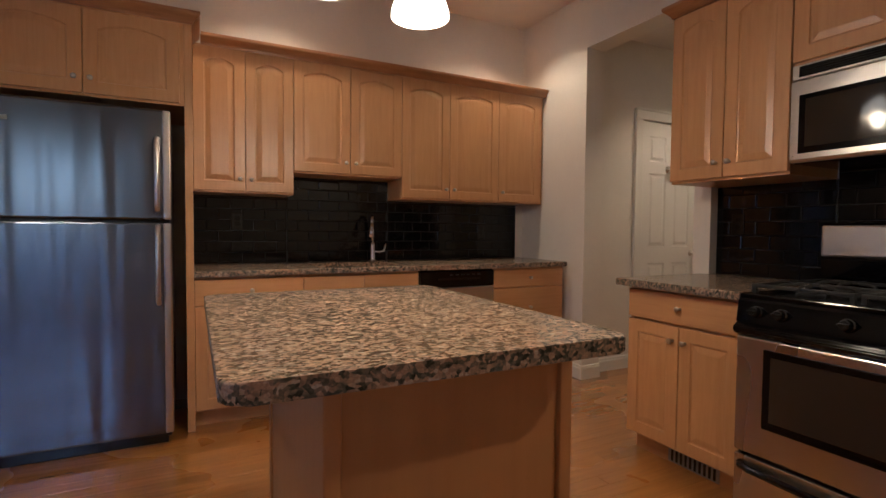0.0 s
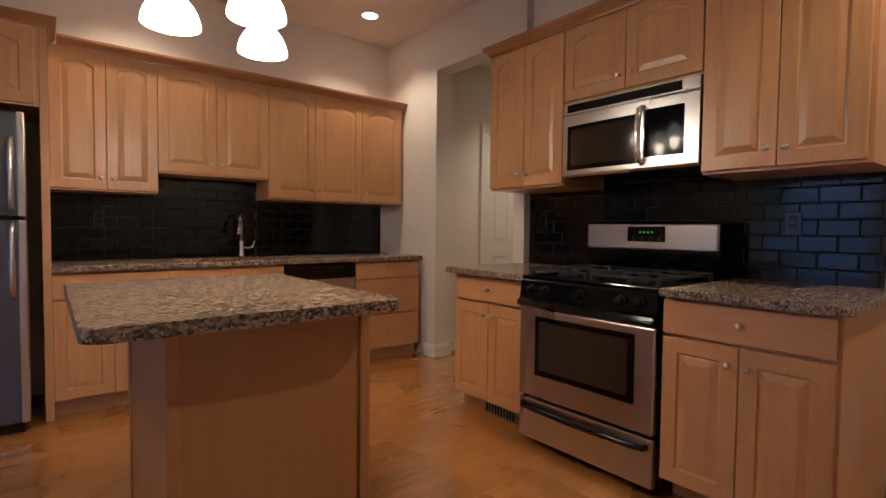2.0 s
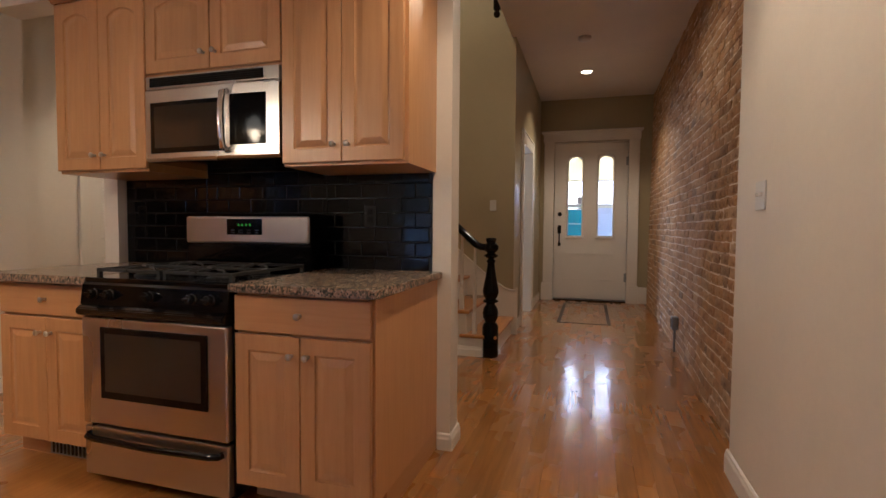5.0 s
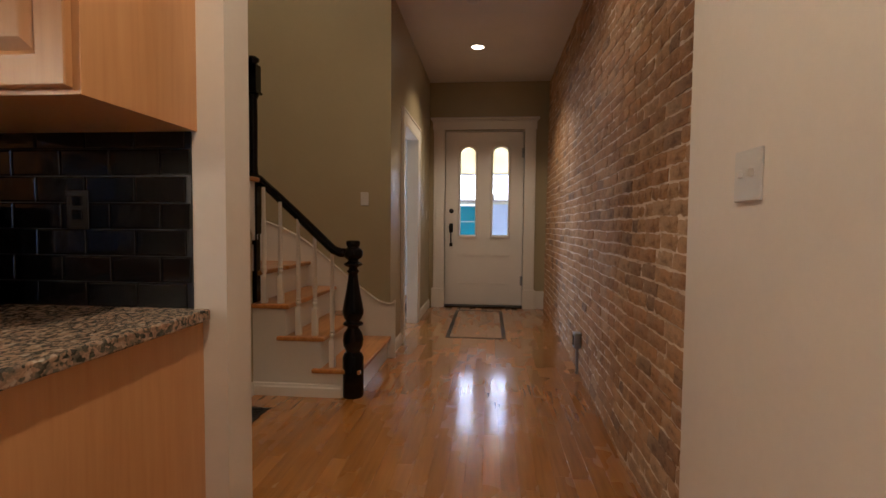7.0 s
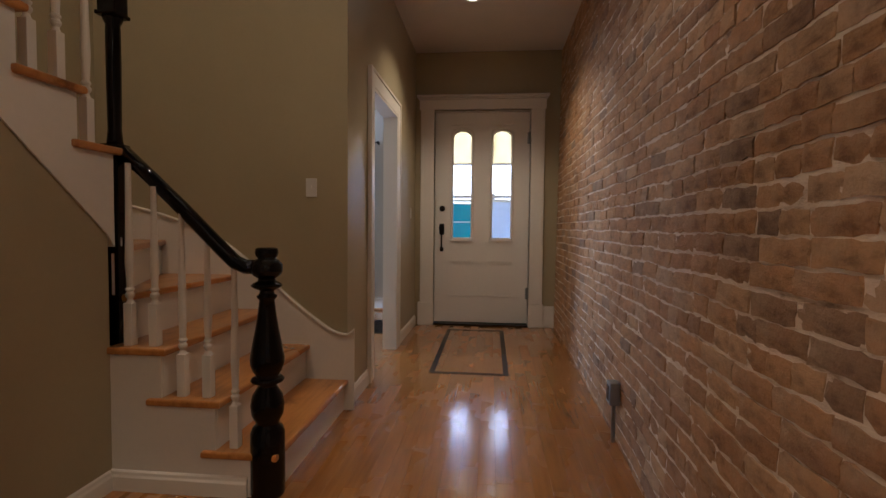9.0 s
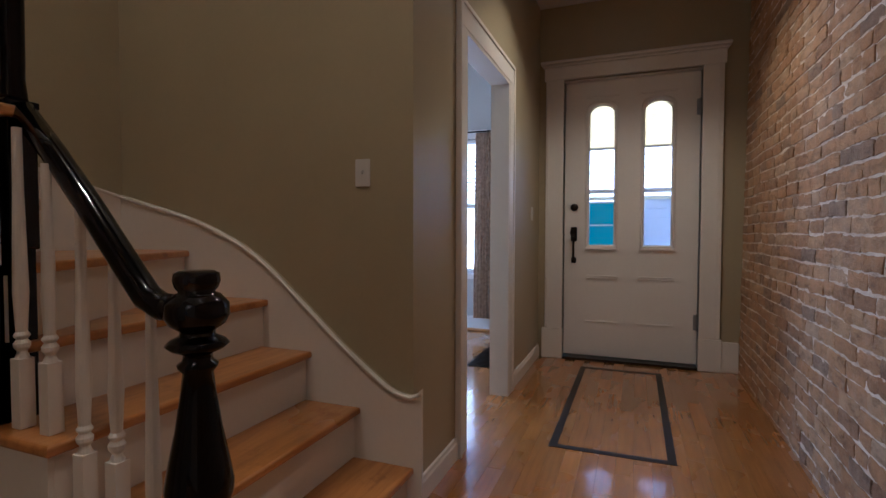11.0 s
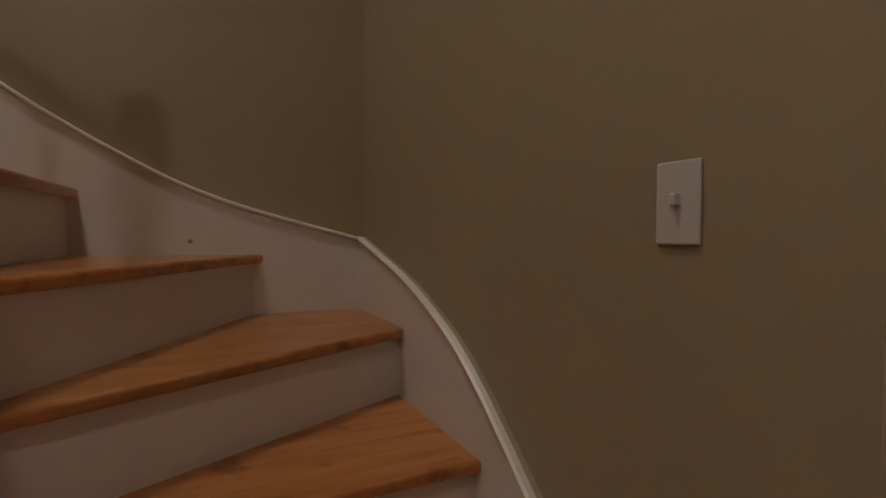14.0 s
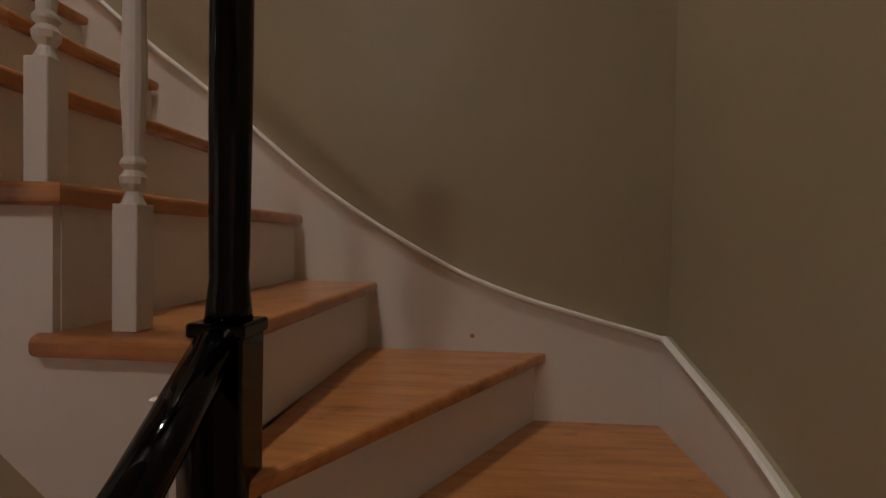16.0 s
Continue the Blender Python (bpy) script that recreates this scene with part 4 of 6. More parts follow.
def skirt(pts, axis, face, back, wall=None):
    """A skirt board under the curve pts (u, z), with its cap."""
    bm = bmesh.new()
    cap = bmesh.new()
    rows, caps = [], []
    for u, z in pts:
        co = (lambda w_, zz: (w_, u, zz)) if axis == 'x' else (lambda w_, zz: (u, w_, zz))
        rows.append([bm.verts.new(co(w_, zz)) for w_, zz in ((face, -0.0 if axis == 'x' else z - 0.75), (face, z), (back, z), (back, -0.0 if axis == 'x' else z - 0.75))])
        s = -1 if back > face else 1
        caps.append([cap.verts.new(co(w_, zz)) for w_, zz in ((back, z - 0.004), (face + s * 0.004, z - 0.004), (face + s * 0.009, z + 0.003), (face + s * 0.009, z + 0.010), (face + s * 0.002, z + 0.015), (back, z + 0.015))])
    for rr, b_ in ((rows, bm), (caps, cap)):
        for a, b in zip(rr, rr[1:]):
            for i in range(len(a)):
                b_.faces.new((a[i], a[(i + 1) % len(a)], b[(i + 1) % len(a)], b[i]))
        b_.faces.new(rr[0][::-1])
        b_.faces.new(rr[-1])
    part("skirt_board", bm, M_TRIM, stair, "white painted curved skirt board")
    part("skirt_cap", cap, M_TRIM, stair, "white moulded skirt cap")
    if wall:
        fill = bmesh.new()
        fr_ = [[fill.verts.new((w_, u, zz)) for w_, zz in ((back, z - 0.1), (back, z + 0.0135), (wall, z + 0.0135), (wall, z - 0.1))] for u, z in pts]
        for a, b in zip(fr_, fr_[1:]):
            for i in range(4):
                fill.faces.new((a[i], a[(i + 1) % 4], b[(i + 1) % 4], b[i]))
        fill.faces.new(fr_[0][::-1])
        fill.faces.new(fr_[-1])
        part("plaster_edge", fill, M_HWALL, stair, "olive beige plaster edge")


def curve(pts, n=6):
    """Smooth chain through the points (Catmull-Rom)."""
    out = []
    for i in range(len(pts) - 1):
        p0, p1, p2, p3 = pts[max(i - 1, 0)], pts[i], pts[i + 1], pts[min(i + 2, len(pts) - 1)]
        for k in range(n):
            t = k / n
            out.append(tuple(0.5 * (2 * b + (c - a) * t + (2 * a - 5 * b + 4 * c - d) * t * t + (3 * b - a - 3 * c + d) * t ** 3) for a, b, c, d in zip(p0, p1, p2, p3)))
    return out + [pts[-1]]


skirt(curve([(-0.03, 0.500), (0.0, 0.474), (0.033, 0.468), (0.109, 0.488), (0.20, 0.548), (0.35, 0.66), (0.49, 0.778), (0.641, 0.905), (0.79, 1.017), (0.95, 1.103), (1.2, 1.196), (1.5, 1.272), (1.674, 1.315)]), 'x', SX, SX + 0.012, STX1)
skirt(curve([(SX, 1.312), (5.4, 1.378), (5.2, 1.435), (5.02, 1.505), (4.84, 1.60), (4.66, 1.708), (4.5, 1.822), (4.32, 1.972), (4.15, 2.108), (3.9, 2.30), (3.4, 2.73), (2.9, 3.17)]), 'y', 1.668, STY)

km = bmesh.new()
lathe(km, [(0.0075, 0.0), (0.0075, 0.0012), (0.004, 0.0016)], segs=12)
bmesh.ops.rotate(km, verts=km.verts, matrix=Matrix.Rotation(radians(90), 3, 'X'))
bmesh.ops.translate(km, verts=km.verts, vec=(5.063, 1.668, 1.312))
part("knot", km, M_TREAD, stair, "brown knot showing through white paint")

# ---------- balustrade ----------
bal = thing("balustrade", "black painted newels and handrail with white turned balusters", "stair railing")
part("newel_post", lathe(bmesh.new(), [(0.068, 0.0), (0.071, 0.01), (0.071, 0.27), (0.060, 0.295), (0.045, 0.305), (0.052, 0.32), (0.066, 0.35), (0.070, 0.39), (0.062, 0.43), (0.040, 0.465),
                                       (0.036, 0.475), (0.064, 0.487), (0.070, 0.497), (0.060, 0.507), (0.044, 0.512), (0.060, 0.535), (0.070, 0.565), (0.071, 0.59), (0.062, 0.64), (0.048, 0.71), (0.036, 0.79),
                                       (0.031, 0.835), (0.040, 0.845), (0.042, 0.853), (0.031, 0.862), (0.029, 0.875), (0.054, 0.886), (0.065, 0.896), (0.056, 0.906), (0.036, 0.916), (0.036, 0.926),
                                       (0.057, 0.940), (0.066, 0.958), (0.065, 0.985), (0.048, 1.004), (0.036, 1.010), (0.044, 1.020), (0.048, 1.034), (0.046, 1.050), (0.034, 1.056)], 4.669, 0.070, 32), M_BLACK, bal, "black turned newel post", True)
NX, NY = 4.716, 0.782
tnp = part("tall_newel_post", lathe(bmesh.new(), [(0.034, 1.49), (0.031, 1.52), (0.027, 1.56), (0.028, 1.60), (0.030, 1.85), (0.030, 1.98), (0.028, 2.01), (0.038, 2.03), (0.040, 2.047)], NX, NY, 24), M_BLACK, bal, "tall black turned newel shaft", True)
part("newel_block", boxm(NX - 0.037, NX + 0.037, NY - 0.037, NY + 0.037, 1.09, 1.478, 0.004), M_BLACK, tnp, "square black newel block")
part("newel_collar", boxm(NX - 0.042, NX + 0.042, NY - 0.042, NY + 0.042, 1.476, 1.497, 0.005), M_BLACK, tnp, "black newel collar")
part("newel_foot", boxm(NX - 0.030, NX + 0.030, NY - 0.030, NY + 0.030, 0.61, 1.095, 0.003), M_BLACK, tnp, "slim black newel foot")
part("newel_collar", boxm(NX - 0.048, NX + 0.048, NY - 0.048, NY + 0.048, 2.045, 2.062, 0.004), M_BLACK, tnp, "black newel collar")
part("newel_block", boxm(NX - 0.041, NX + 0.041, NY - 0.041, NY + 0.041, 2.058, 2.24, 0.004), M_BLACK, tnp, "square black newel block")
part("newel_cap", lathe(bmesh.new(), [(0.038, 2.238), (0.030, 2.25), (0.044, 2.265), (0.046, 2.28), (0.030, 2.295), (0.008, 2.30)], NX, NY, 20), M_BLACK, tnp, "black turned cap", True)
RAIL = [(4.663, 0.10, 0.972), (4.655, 0.155, 0.974), (4.655, 0.20, 0.992), (4.662, 0.25, 1.034), (4.670, 0.31, 1.088), (4.690, 0.45, 1.212), (4.708, 0.60, 1.342), (4.718, 0.745, 1.467)]
part("handrail", tube(bmesh.new(), RAIL, 0.031, 16), M_BLACK, bal, "black round handrail", True)
UR = [(4.66, 0.785, 2.20), (4.5, 0.785, 2.33), (4.0, 0.785, 2.77), (3.2, 0.785, 3.47), (2.7, 0.785, 3.90)]
part("handrail", tube(bmesh.new(), UR, 0.029, 16), M_BLACK, bal, "black round handrail", True)


def baluster(x, y, z, top):
    bm = boxm(x - 0.019, x + 0.019, y - 0.019, y + 0.019, z, z + 0.185, 0.002)
    h = top - z
    lathe(bm, [(0.019, z + 0.181), (0.012, z + 0.197), (0.011, z + 0.203), (0.018, z + 0.214), (0.019, z + 0.224), (0.012, z + 0.234), (0.018, z + 0.242), (0.018, z + 0.246), (0.013, z + 0.254),
               (0.018, z + 0.36), (0.017, z + 0.5 * h), (0.012, z + 0.8 * h), (0.011, top)], x, y, 14)
    part("baluster", bm, M_TRIM, bal, "white turned baluster")


def rail_z(y):
    for a, b in zip(RAIL, RAIL[1:]):
        if a[1] <= y <= b[1]:
            return a[2] + (b[2] - a[2]) * (y - a[1]) / (b[1] - a[1])
    return 1.0


for k, y in ((1, 0.215), (2, 0.335), (2, 0.45), (3, 0.575), (3, 0.69)):
    baluster(4.672, y, z_of(k), rail_z(y) - 0.01)
for k in range(7, 15):
    x = 4.507 - (k - 8) * 0.245
    for o in ((0.184,) if k == 7 else (0.075, 0.195)):
        xx = x - o
        baluster(xx, 0.785, z_of(k), 2.20 + (4.66 - xx) * 0.868 - 0.01)
pd = bmesh.new()
lathe(pd, [(0.004, 3.085), (0.02, 3.09), (0.032, 3.11), (0.030, 3.13), (0.018, 3.145), (0.030, 3.155), (0.034, 3.165), (0.034, 3.7)], 4.975, 0.10, 18)
tagged(part("newel_drop", pd, M_BLACK, None, "", True), "black turned drop of an upper newel at the stairwell edge", "newel drop")

# inlaid border in the hall floor
inl = bmesh.new()
IB = 0.042
box(inl, 6.50, 8.19, -0.435, -0.435 + IB, -0.006, 0.0025)
box(inl, 6.50, 8.19, -1.02, -1.02 + IB, -0.006, 0.0025)
box(inl, 6.50, 6.50 + IB, -1.02 + IB, -0.435, -0.006, 0.0025)
box(inl, 8.19 - IB, 8.19, -1.02 + IB, -0.435, -0.006, 0.0025)
setting("trim_floor_inlay", inl, M_INLAY, "dark wood inlay border let into the oak floor")

# small hall fittings
def switch_plate(m, toggles, label, name="light_switch"):
    s = thing(name, label, "light switch", m)
    w_ = 0.07 + 0.046 * (toggles - 1)
    part("plate", boxm(-w_ / 2, w_ / 2, -0.006, 0, -0.0575, 0.0575, 0.003), M_WPLASTIC, s)
    for i in range(toggles):
        x = (i - (toggles - 1) / 2) * 0.046
        tg = boxm(x - 0.005, x + 0.005, -0.016, -0.005, -0.004, 0.013, 0.002)
        part("toggle", tg, M_WPLASTIC, s)
    return s


switch_plate(pose(STX1, 0.250, 1.386, 0, 0, -90), 1, "white single toggle switch plate on the stair wall")
switch_plate(pose(4.10, 0.755, 1.266), 2, "white double toggle switch plate on the wall under the stairs")
switch_plate(pose(2.592, SOUTH, 1.278, 0, 0, 180), 2, "white double toggle switch plate on the cream wall")
switch_plate(pose(8.10, 0.02, 1.30), 1, "white single switch plate beside the entry door")

ob_ = thing("outlet_box", "grey metal surface outlet box with a conduit on the brick", "electrical outlet")
part("box", boxm(5.33, 5.41, -1.56, -1.505, 0.21, 0.33, 0.005), M_GREYMET, ob_)
part("receptacle", boxm(5.345, 5.395, -1.508, -1.501, 0.23, 0.31, 0.004), M_PLASTIC, ob_)
part("conduit", tube(bmesh.new(), [(5.37, -1.535, 0.0), (5.37, -1.535, 0.215)], 0.011, 10), M_GREYMET, ob_)
fr_ = thing("floor_vent", "dark metal floor register beside the stair wall", "floor vent")
part("frame", boxm(4.11, 4.39, 0.53, 0.74, -0.004, 0.004, 0.001), M_BRONZE, fr_)
# near-black sheet: the shade of the vent's depth put in as colour
part("opening", boxm(4.135, 4.365, 0.555, 0.715, 0.003, 0.0045), M_VOID, fr_)
for k in range(9):
    part("louvre", boxm(4.14 + k * 0.026, 4.148 + k * 0.026, 0.555, 0.715, 0.0045, 0.0065), M_BRONZE, fr_)


def downlight(x, y, z, watts, spread=120):
    d = thing("downlight", "lit white recessed ceiling downlight, seen or added out of view", "ceiling light", pose(x, y, z), "recessed downlights")
    r = bmesh.new()
    segs = 32
    rings = [[r.verts.new((a * math.cos(2 * math.pi * i / segs), a * math.sin(2 * math.pi * i / segs), b)) for i in range(segs)] for a, b in ((0.085, 0.0), (0.083, -0.005), (0.066, -0.005), (0.060, -0.002))]
    for a, b in zip(rings, rings[1:]):
        for i in range(segs):
            r.faces.new((a[i], a[(i + 1) % segs], b[(i + 1) % segs], b[i]))
    part("trim_ring", r, M_TRIM, d)
    part("lamp_face", lathe(bmesh.new(), [(0.062, -0.0035), (0.062, -0.001)], 0, 0, 28), M_DLIGHT, d)
    lt = bpy.data.lights.new("downlight_lamp", 'SPOT')
    lt.energy = watts
    lt.color = WARM
    lt.spot_size = radians(spread)
    lt.spot_blend = 0.6
    lt.shadow_soft_size = 0.05
    lo = new("downlight_lamp", lt)
    lo.matrix_world = pose(x, y, z - 0.02)
    return d


WARM = (1.0, 0.74, 0.46)
PEND_W = 1.8
# only the first is seen; the other three are added to brighten the kitchen
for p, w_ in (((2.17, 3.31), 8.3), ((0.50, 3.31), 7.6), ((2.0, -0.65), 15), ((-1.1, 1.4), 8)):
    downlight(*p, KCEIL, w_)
for p, w_ in (((7.08, -0.68), 13.5), ((4.38, -0.68), 4.5)):
    downlight(*p, HCEIL, w_, 168 if p[0] < 5 else 120)
# unseen lamp added out of view to brighten the back hall
downlight(3.75, 2.4, 2.75, 9)
# unseen lamp added over the stairwell to lift the light on the stairs
downlight(4.3, 0.9, 5.4, 27)
sm = thing("smoke_detector", "round white smoke detector on the hall ceiling", "smoke detector")
part("body", lathe(bmesh.new(), [(0.065, 3.157), (0.065, 3.135), (0.055, 3.12), (0.03, 3.113), (0.004, 3.113)], 5.87, -0.672, 28), M_WPLASTIC, sm, "", True)

# ---------- kitchen cabinets ----------
def raised_door(w_, h, arch=0.0, frame_w=0.062, th=0.019):
    """A raised-panel door, face at y = 0 towards -y, from (0, 0) to (w_, h)."""
    bm = bmesh.new()
    n = 12
    x0, x1, z0, z1 = frame_w, w_ - frame_w, frame_w, h - frame_w
    arch = min(arch, (x1 - x0) * 0.22)

    def ring(i, dep):
        a0, a1 = x0 + i, x1 - i
        zz = z1 - i - arch
        pts = [(a0, z0 + i), (a1, z0 + i), (a1, zz)]
        for k in range(1, n):
            u = k / n
            pts.append((a1 + (a0 - a1) * u, zz + arch * math.sin(math.pi * u) ** 0.8))
        pts.append((a0, zz))
        return [bm.verts.new((x, dep, z)) for x, z in pts]
    e = 0.003
    outer = [(e, e), (w_ - e, e), (w_ - e, h - e)] + [(w_ - e + (2 * e - w_) * k / n, h - e) for k in range(1, n)] + [(e, h - e)]
    o0 = [bm.verts.new((x, 0, z)) for x, z in outer]
    o1 = [bm.verts.new((0 if x <= e else (w_ if x >= w_ - e else x), 0.003, 0 if z <= e else (h if z >= h - e else z))) for x, z in outer]
    o2 = [bm.verts.new((v.co.x, th, v.co.z)) for v in o1]
    rs = [o2, o1, o0, ring(0, 0), ring(0.003, 0.006), ring(0.010, 0.0075), ring(0.036, 0.0015), ring(0.040, 0.001)]
    for a, b in zip(rs, rs[1:]):
        for k in range(len(a)):
            bm.faces.new((a[k], a[(k + 1) % len(a)], b[(k + 1) % len(a)], b[k]))
    bm.faces.new(rs[-1])
    bm.faces.new(o2[::-1])
    return bm


def knob_mesh():
    k = lathe(bmesh.new(), [(0.008, 0), (0.006, 0.004), (0.005, 0.012), (0.010, 0.017), (0.0135, 0.022), (0.0135, 0.026), (0.009, 0.030), (0.002, 0.031)], segs=16)
    bmesh.ops.rotate(k, verts=k.verts, matrix=Matrix.Rotation(radians(90), 3, 'X'))
    return mesh_from("knob", k, M_NICKEL, True)


KNOB = knob_mesh()


def add_knob(parent, x, z):
    k = new("knob", KNOB)
    k.location = (x, 0, z)
    k.parent = parent
    return k


def cabinet(name, label, m, w_, z0, z1, depth, doors, drawers=(), arch=0.035, knob_low=True, toe=False, knobs=True, group="", recess=0.085):
    """A cabinet whose face stands at y = 0 towards -y. doors: (x0, x1, z0, z1, knob side); drawers: (x0, x1, z0, z1, knobs)."""
    c = thing(name, label, "cabinet", m, group)
    b = boxm(0, w_, 0.021, depth, z0, z1, 0.001)
    part("body", b, M_MAPLE, c)
    if toe:
        part("toe_kick", boxm(0, w_, recess, depth, 0.0, z0), M_MAPLE_H, c, "maple toe kick")
    for x0, x1, a, b_, side in doors:
        bm = raised_door(x1 - x0 - 0.003, b_ - a - 0.003, arch)
        d = part("door", bm, M_MAPLE, c)
        d.location = (x0 + 0.0015, 0, a + 0.0015)
        if side and knobs:
            kx = 0.033 if side == 'l' else x1 - x0 - 0.036
            kz = 0.075 if knob_low else b_ - a - 0.074
            add_knob(d, kx, kz)
    for x0, x1, a, b_, kn in drawers:
        bm = boxm(0, x1 - x0 - 0.003, 0, 0.019, 0, b_ - a - 0.003, 0.003)
        d = part("drawer_front", bm, M_MAPLE_H, c)
        d.location = (x0 + 0.0015, 0, a + 0.0015)
        for kx in kn:
            add_knob(d, kx * (x1 - x0), (b_ - a) / 2)
    return c


UF = 3.55
LW = "honey maple wall cabinet with arched raised-panel doors over the black tile"
cabinet("wall_cabinet", LW, pose(0.0, UF, 0), 0.605, 1.385, 2.30, SINKW - UF, [(0, 0.3025, 1.395, 2.285, 'r'), (0.3025, 0.605, 1.395, 2.285, 'l')], group="wall cabinets")
cabinet("wall_cabinet", "short honey maple wall cabinet with arched doors above the sink", pose(0.605, UF, 0), 0.78, 1.535, 2.30, SINKW - UF, [(0, 0.39, 1.545, 2.285, 'r'), (0.39, 0.78, 1.545, 2.285, 'l')], group="wall cabinets")
cabinet("wall_cabinet", LW, pose(1.385, UF, 0), 0.85, 1.385, 2.30, SINKW - UF, [(0, 0.40, 1.395, 2.285, 'r'), (0.40, 0.85, 1.395, 2.285, 'l')], group="wall cabinets")
cabinet("wall_cabinet", "narrow single-door honey maple wall cabinet at the end of the run", pose(2.235, UF, 0), 0.455, 1.385, 2.30, SINKW - UF, [(0, 0.425, 1.395, 2.285, 'l')], group="wall cabinets")
RM = lambda y, x: pose(x, y, 0, 0, 0, -90)
RF = 2.35
cabinet("wall_cabinet", "honey maple wall cabinet with arched doors beside the microwave", RM(2.005, RF), 0.61, 1.42, 2.33, EASTK - RF, [(0, 0.305, 1.432, 2.315, 'r'), (0.305, 0.61, 1.432, 2.315, 'l')], group="wall cabinets")
cabinet("wall_cabinet", "short honey maple cabinet with arched doors above the microwave", RM(1.392, RF), 0.785, 1.89, 2.33, EASTK - RF, [(0, 0.392, 1.90, 2.315, 'r'), (0.392, 0.785, 1.90, 2.315, 'l')], group="wall cabinets")
cabinet("wall_cabinet", "honey maple wall cabinet at the end of the range wall", RM(0.603, RF), 0.615, 1.42, 2.33, EASTK - RF, [(0, 0.305, 1.432, 2.315, 'r'), (0.305, 0.60, 1.432, 2.315, 'l')], group="wall cabinets")


def moulding(name, label, path, z, closed=False):
    """A crown profile swept along a path of (x, y); it grows to the right of the way."""
    pr = [(0, 0), (0.006, 0), (0.010, 0.012), (0.022, 0.026), (0.040, 0.042), (0.044, 0.050), (0.044, 0.064), (0, 0.064)]
    bm = bmesh.new()
    pts = [Vector((*p, 0)) for p in path]
    rows = []
    for i, p in enumerate(pts):
        ds = []
        if i:
            ds.append((p - pts[i - 1]).normalized())
        if i < len(pts) - 1:
            ds.append((pts[i + 1] - p).normalized())
        ns = [Vector((d.y, -d.x, 0)) for d in ds]
        nn = ns[0] if len(ns) == 1 else (ns[0] + ns[1]).normalized() * (1 / max(0.3, math.cos(ns[0].angle(ns[1]) / 2)))
        rows.append([bm.verts.new(p + nn * u + Vector((0, 0, z + v))) for u, v in pr])
    for a, b in zip(rows, rows[1:]):
        for k in range(len(a)):
            bm.faces.new((a[k], a[(k + 1) % len(a)], b[(k + 1) % len(a)], b[k]))
    bm.faces.new(rows[0])
    bm.faces.new(rows[-1][::-1])
    ob = part(name, bm, M_CROWN)
    return tagged(ob, label, "crown moulding")


moulding("crown_moulding", "darker maple crown moulding along the sink wall cabinets", [(0.048, UF), (2.69, UF), (2.69, SINKW)], 2.288)
moulding("crown_moulding", "darker maple crown moulding along the range wall cabinets", [(2.77, 2.005), (RF, 2.005), (RF, -0.012), (2.77, -0.012)][::1], 2.318)
moulding("crown_moulding", "darker maple crown moulding on the cabinet over the refrigerator", [(-1.0, 3.215), (0.0, 3.215), (0.0, UF + 0.02)], 2.275)

# refrigerator enclosure
cabinet("wall_cabinet", "deep honey maple cabinet with arched doors over the refrigerator", pose(-0.955, 3.215, 0), 0.915, 1.83, 2.285, 0.62, [(0.02, 0.4575, 1.84, 2.27, 'r'), (0.4575, 0.895, 1.84, 2.27, 'l')], group="wall cabinets")
for x in (-0.04, -0.995):
    p = part("end_panel", boxm(x, x + 0.04, 3.225, SINKW, 0, 2.285, 0.002), M_MAPLE)
    tagged(p, "tall honey maple end panel beside the refrigerator", "cabinet panel", "refrigerator end panels")

# refrigerator
fg = thing("refrigerator", "brushed stainless two-door top-freezer refrigerator in a maple surround", "refrigerator")
part("body", boxm(-0.945, -0.115, 3.17, 3.80, 0.02, 1.765, 0.006), M_DARKSIDE, fg)
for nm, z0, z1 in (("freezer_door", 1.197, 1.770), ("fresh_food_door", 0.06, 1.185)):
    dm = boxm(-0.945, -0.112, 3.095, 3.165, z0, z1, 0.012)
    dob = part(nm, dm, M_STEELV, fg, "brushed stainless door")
    tr = boxm(-0.142, -0.104, 3.088, 3.168, z0 + 0.004, z1 - 0.004, 0.008)
    part("edge_trim", tr, M_NICKEL, dob, "bright edge trim")
    a, b = (1.235, 1.62) if z0 > 1 else (0.76, 1.165)
    hb = tube(bmesh.new(), [(-0.166, 3.095, a), (-0.166, 3.060, a + 0.015), (-0.166, 3.050, a + 0.05), (-0.166, 3.048, (a + b) / 2), (-0.166, 3.050, b - 0.05), (-0.166, 3.060, b - 0.015), (-0.166, 3.095, b)], 0.013, 12)
    part("handle", hb, M_NICKEL, dob, "steel bar handle", True)
part("kick_grille", boxm(-0.93, -0.13, 3.13, 3.2, 0.0, 0.055, 0.004), M_PLASTIC, fg)
part("badge", boxm(-0.845, -0.768, 3.090, 3.096, 1.652, 1.676, 0.002), M_CHROME, fg)

# base cabinets on the sink wall
BF = 3.225
LBASE = "honey maple base cabinet with drawer and raised-panel doors under granite"
cabinet("base_cabinet", LBASE, pose(0.0, BF, 0), 0.605, 0.105, 0.878, SINKW - BF, [(0, 0.3025, 0.11, 0.708, 'r'), (0.3025, 0.605, 0.11, 0.708, 'l')], [(0, 0.605, 0.718, 0.865, (0.5,))], 0, False, True, group="base cabinets")
cabinet("base_cabinet", "honey maple sink base cabinet with two false drawer fronts", pose(0.605, BF, 0), 0.78, 0.105, 0.878, SINKW - BF, [(0, 0.39, 0.11, 0.708, 'r'), (0.39, 0.78, 0.11, 0.708, 'l')], [(0, 0.39, 0.718, 0.865, ()), (0.39, 0.78, 0.718, 0.865, ())], 0, False, True, group="base cabinets")
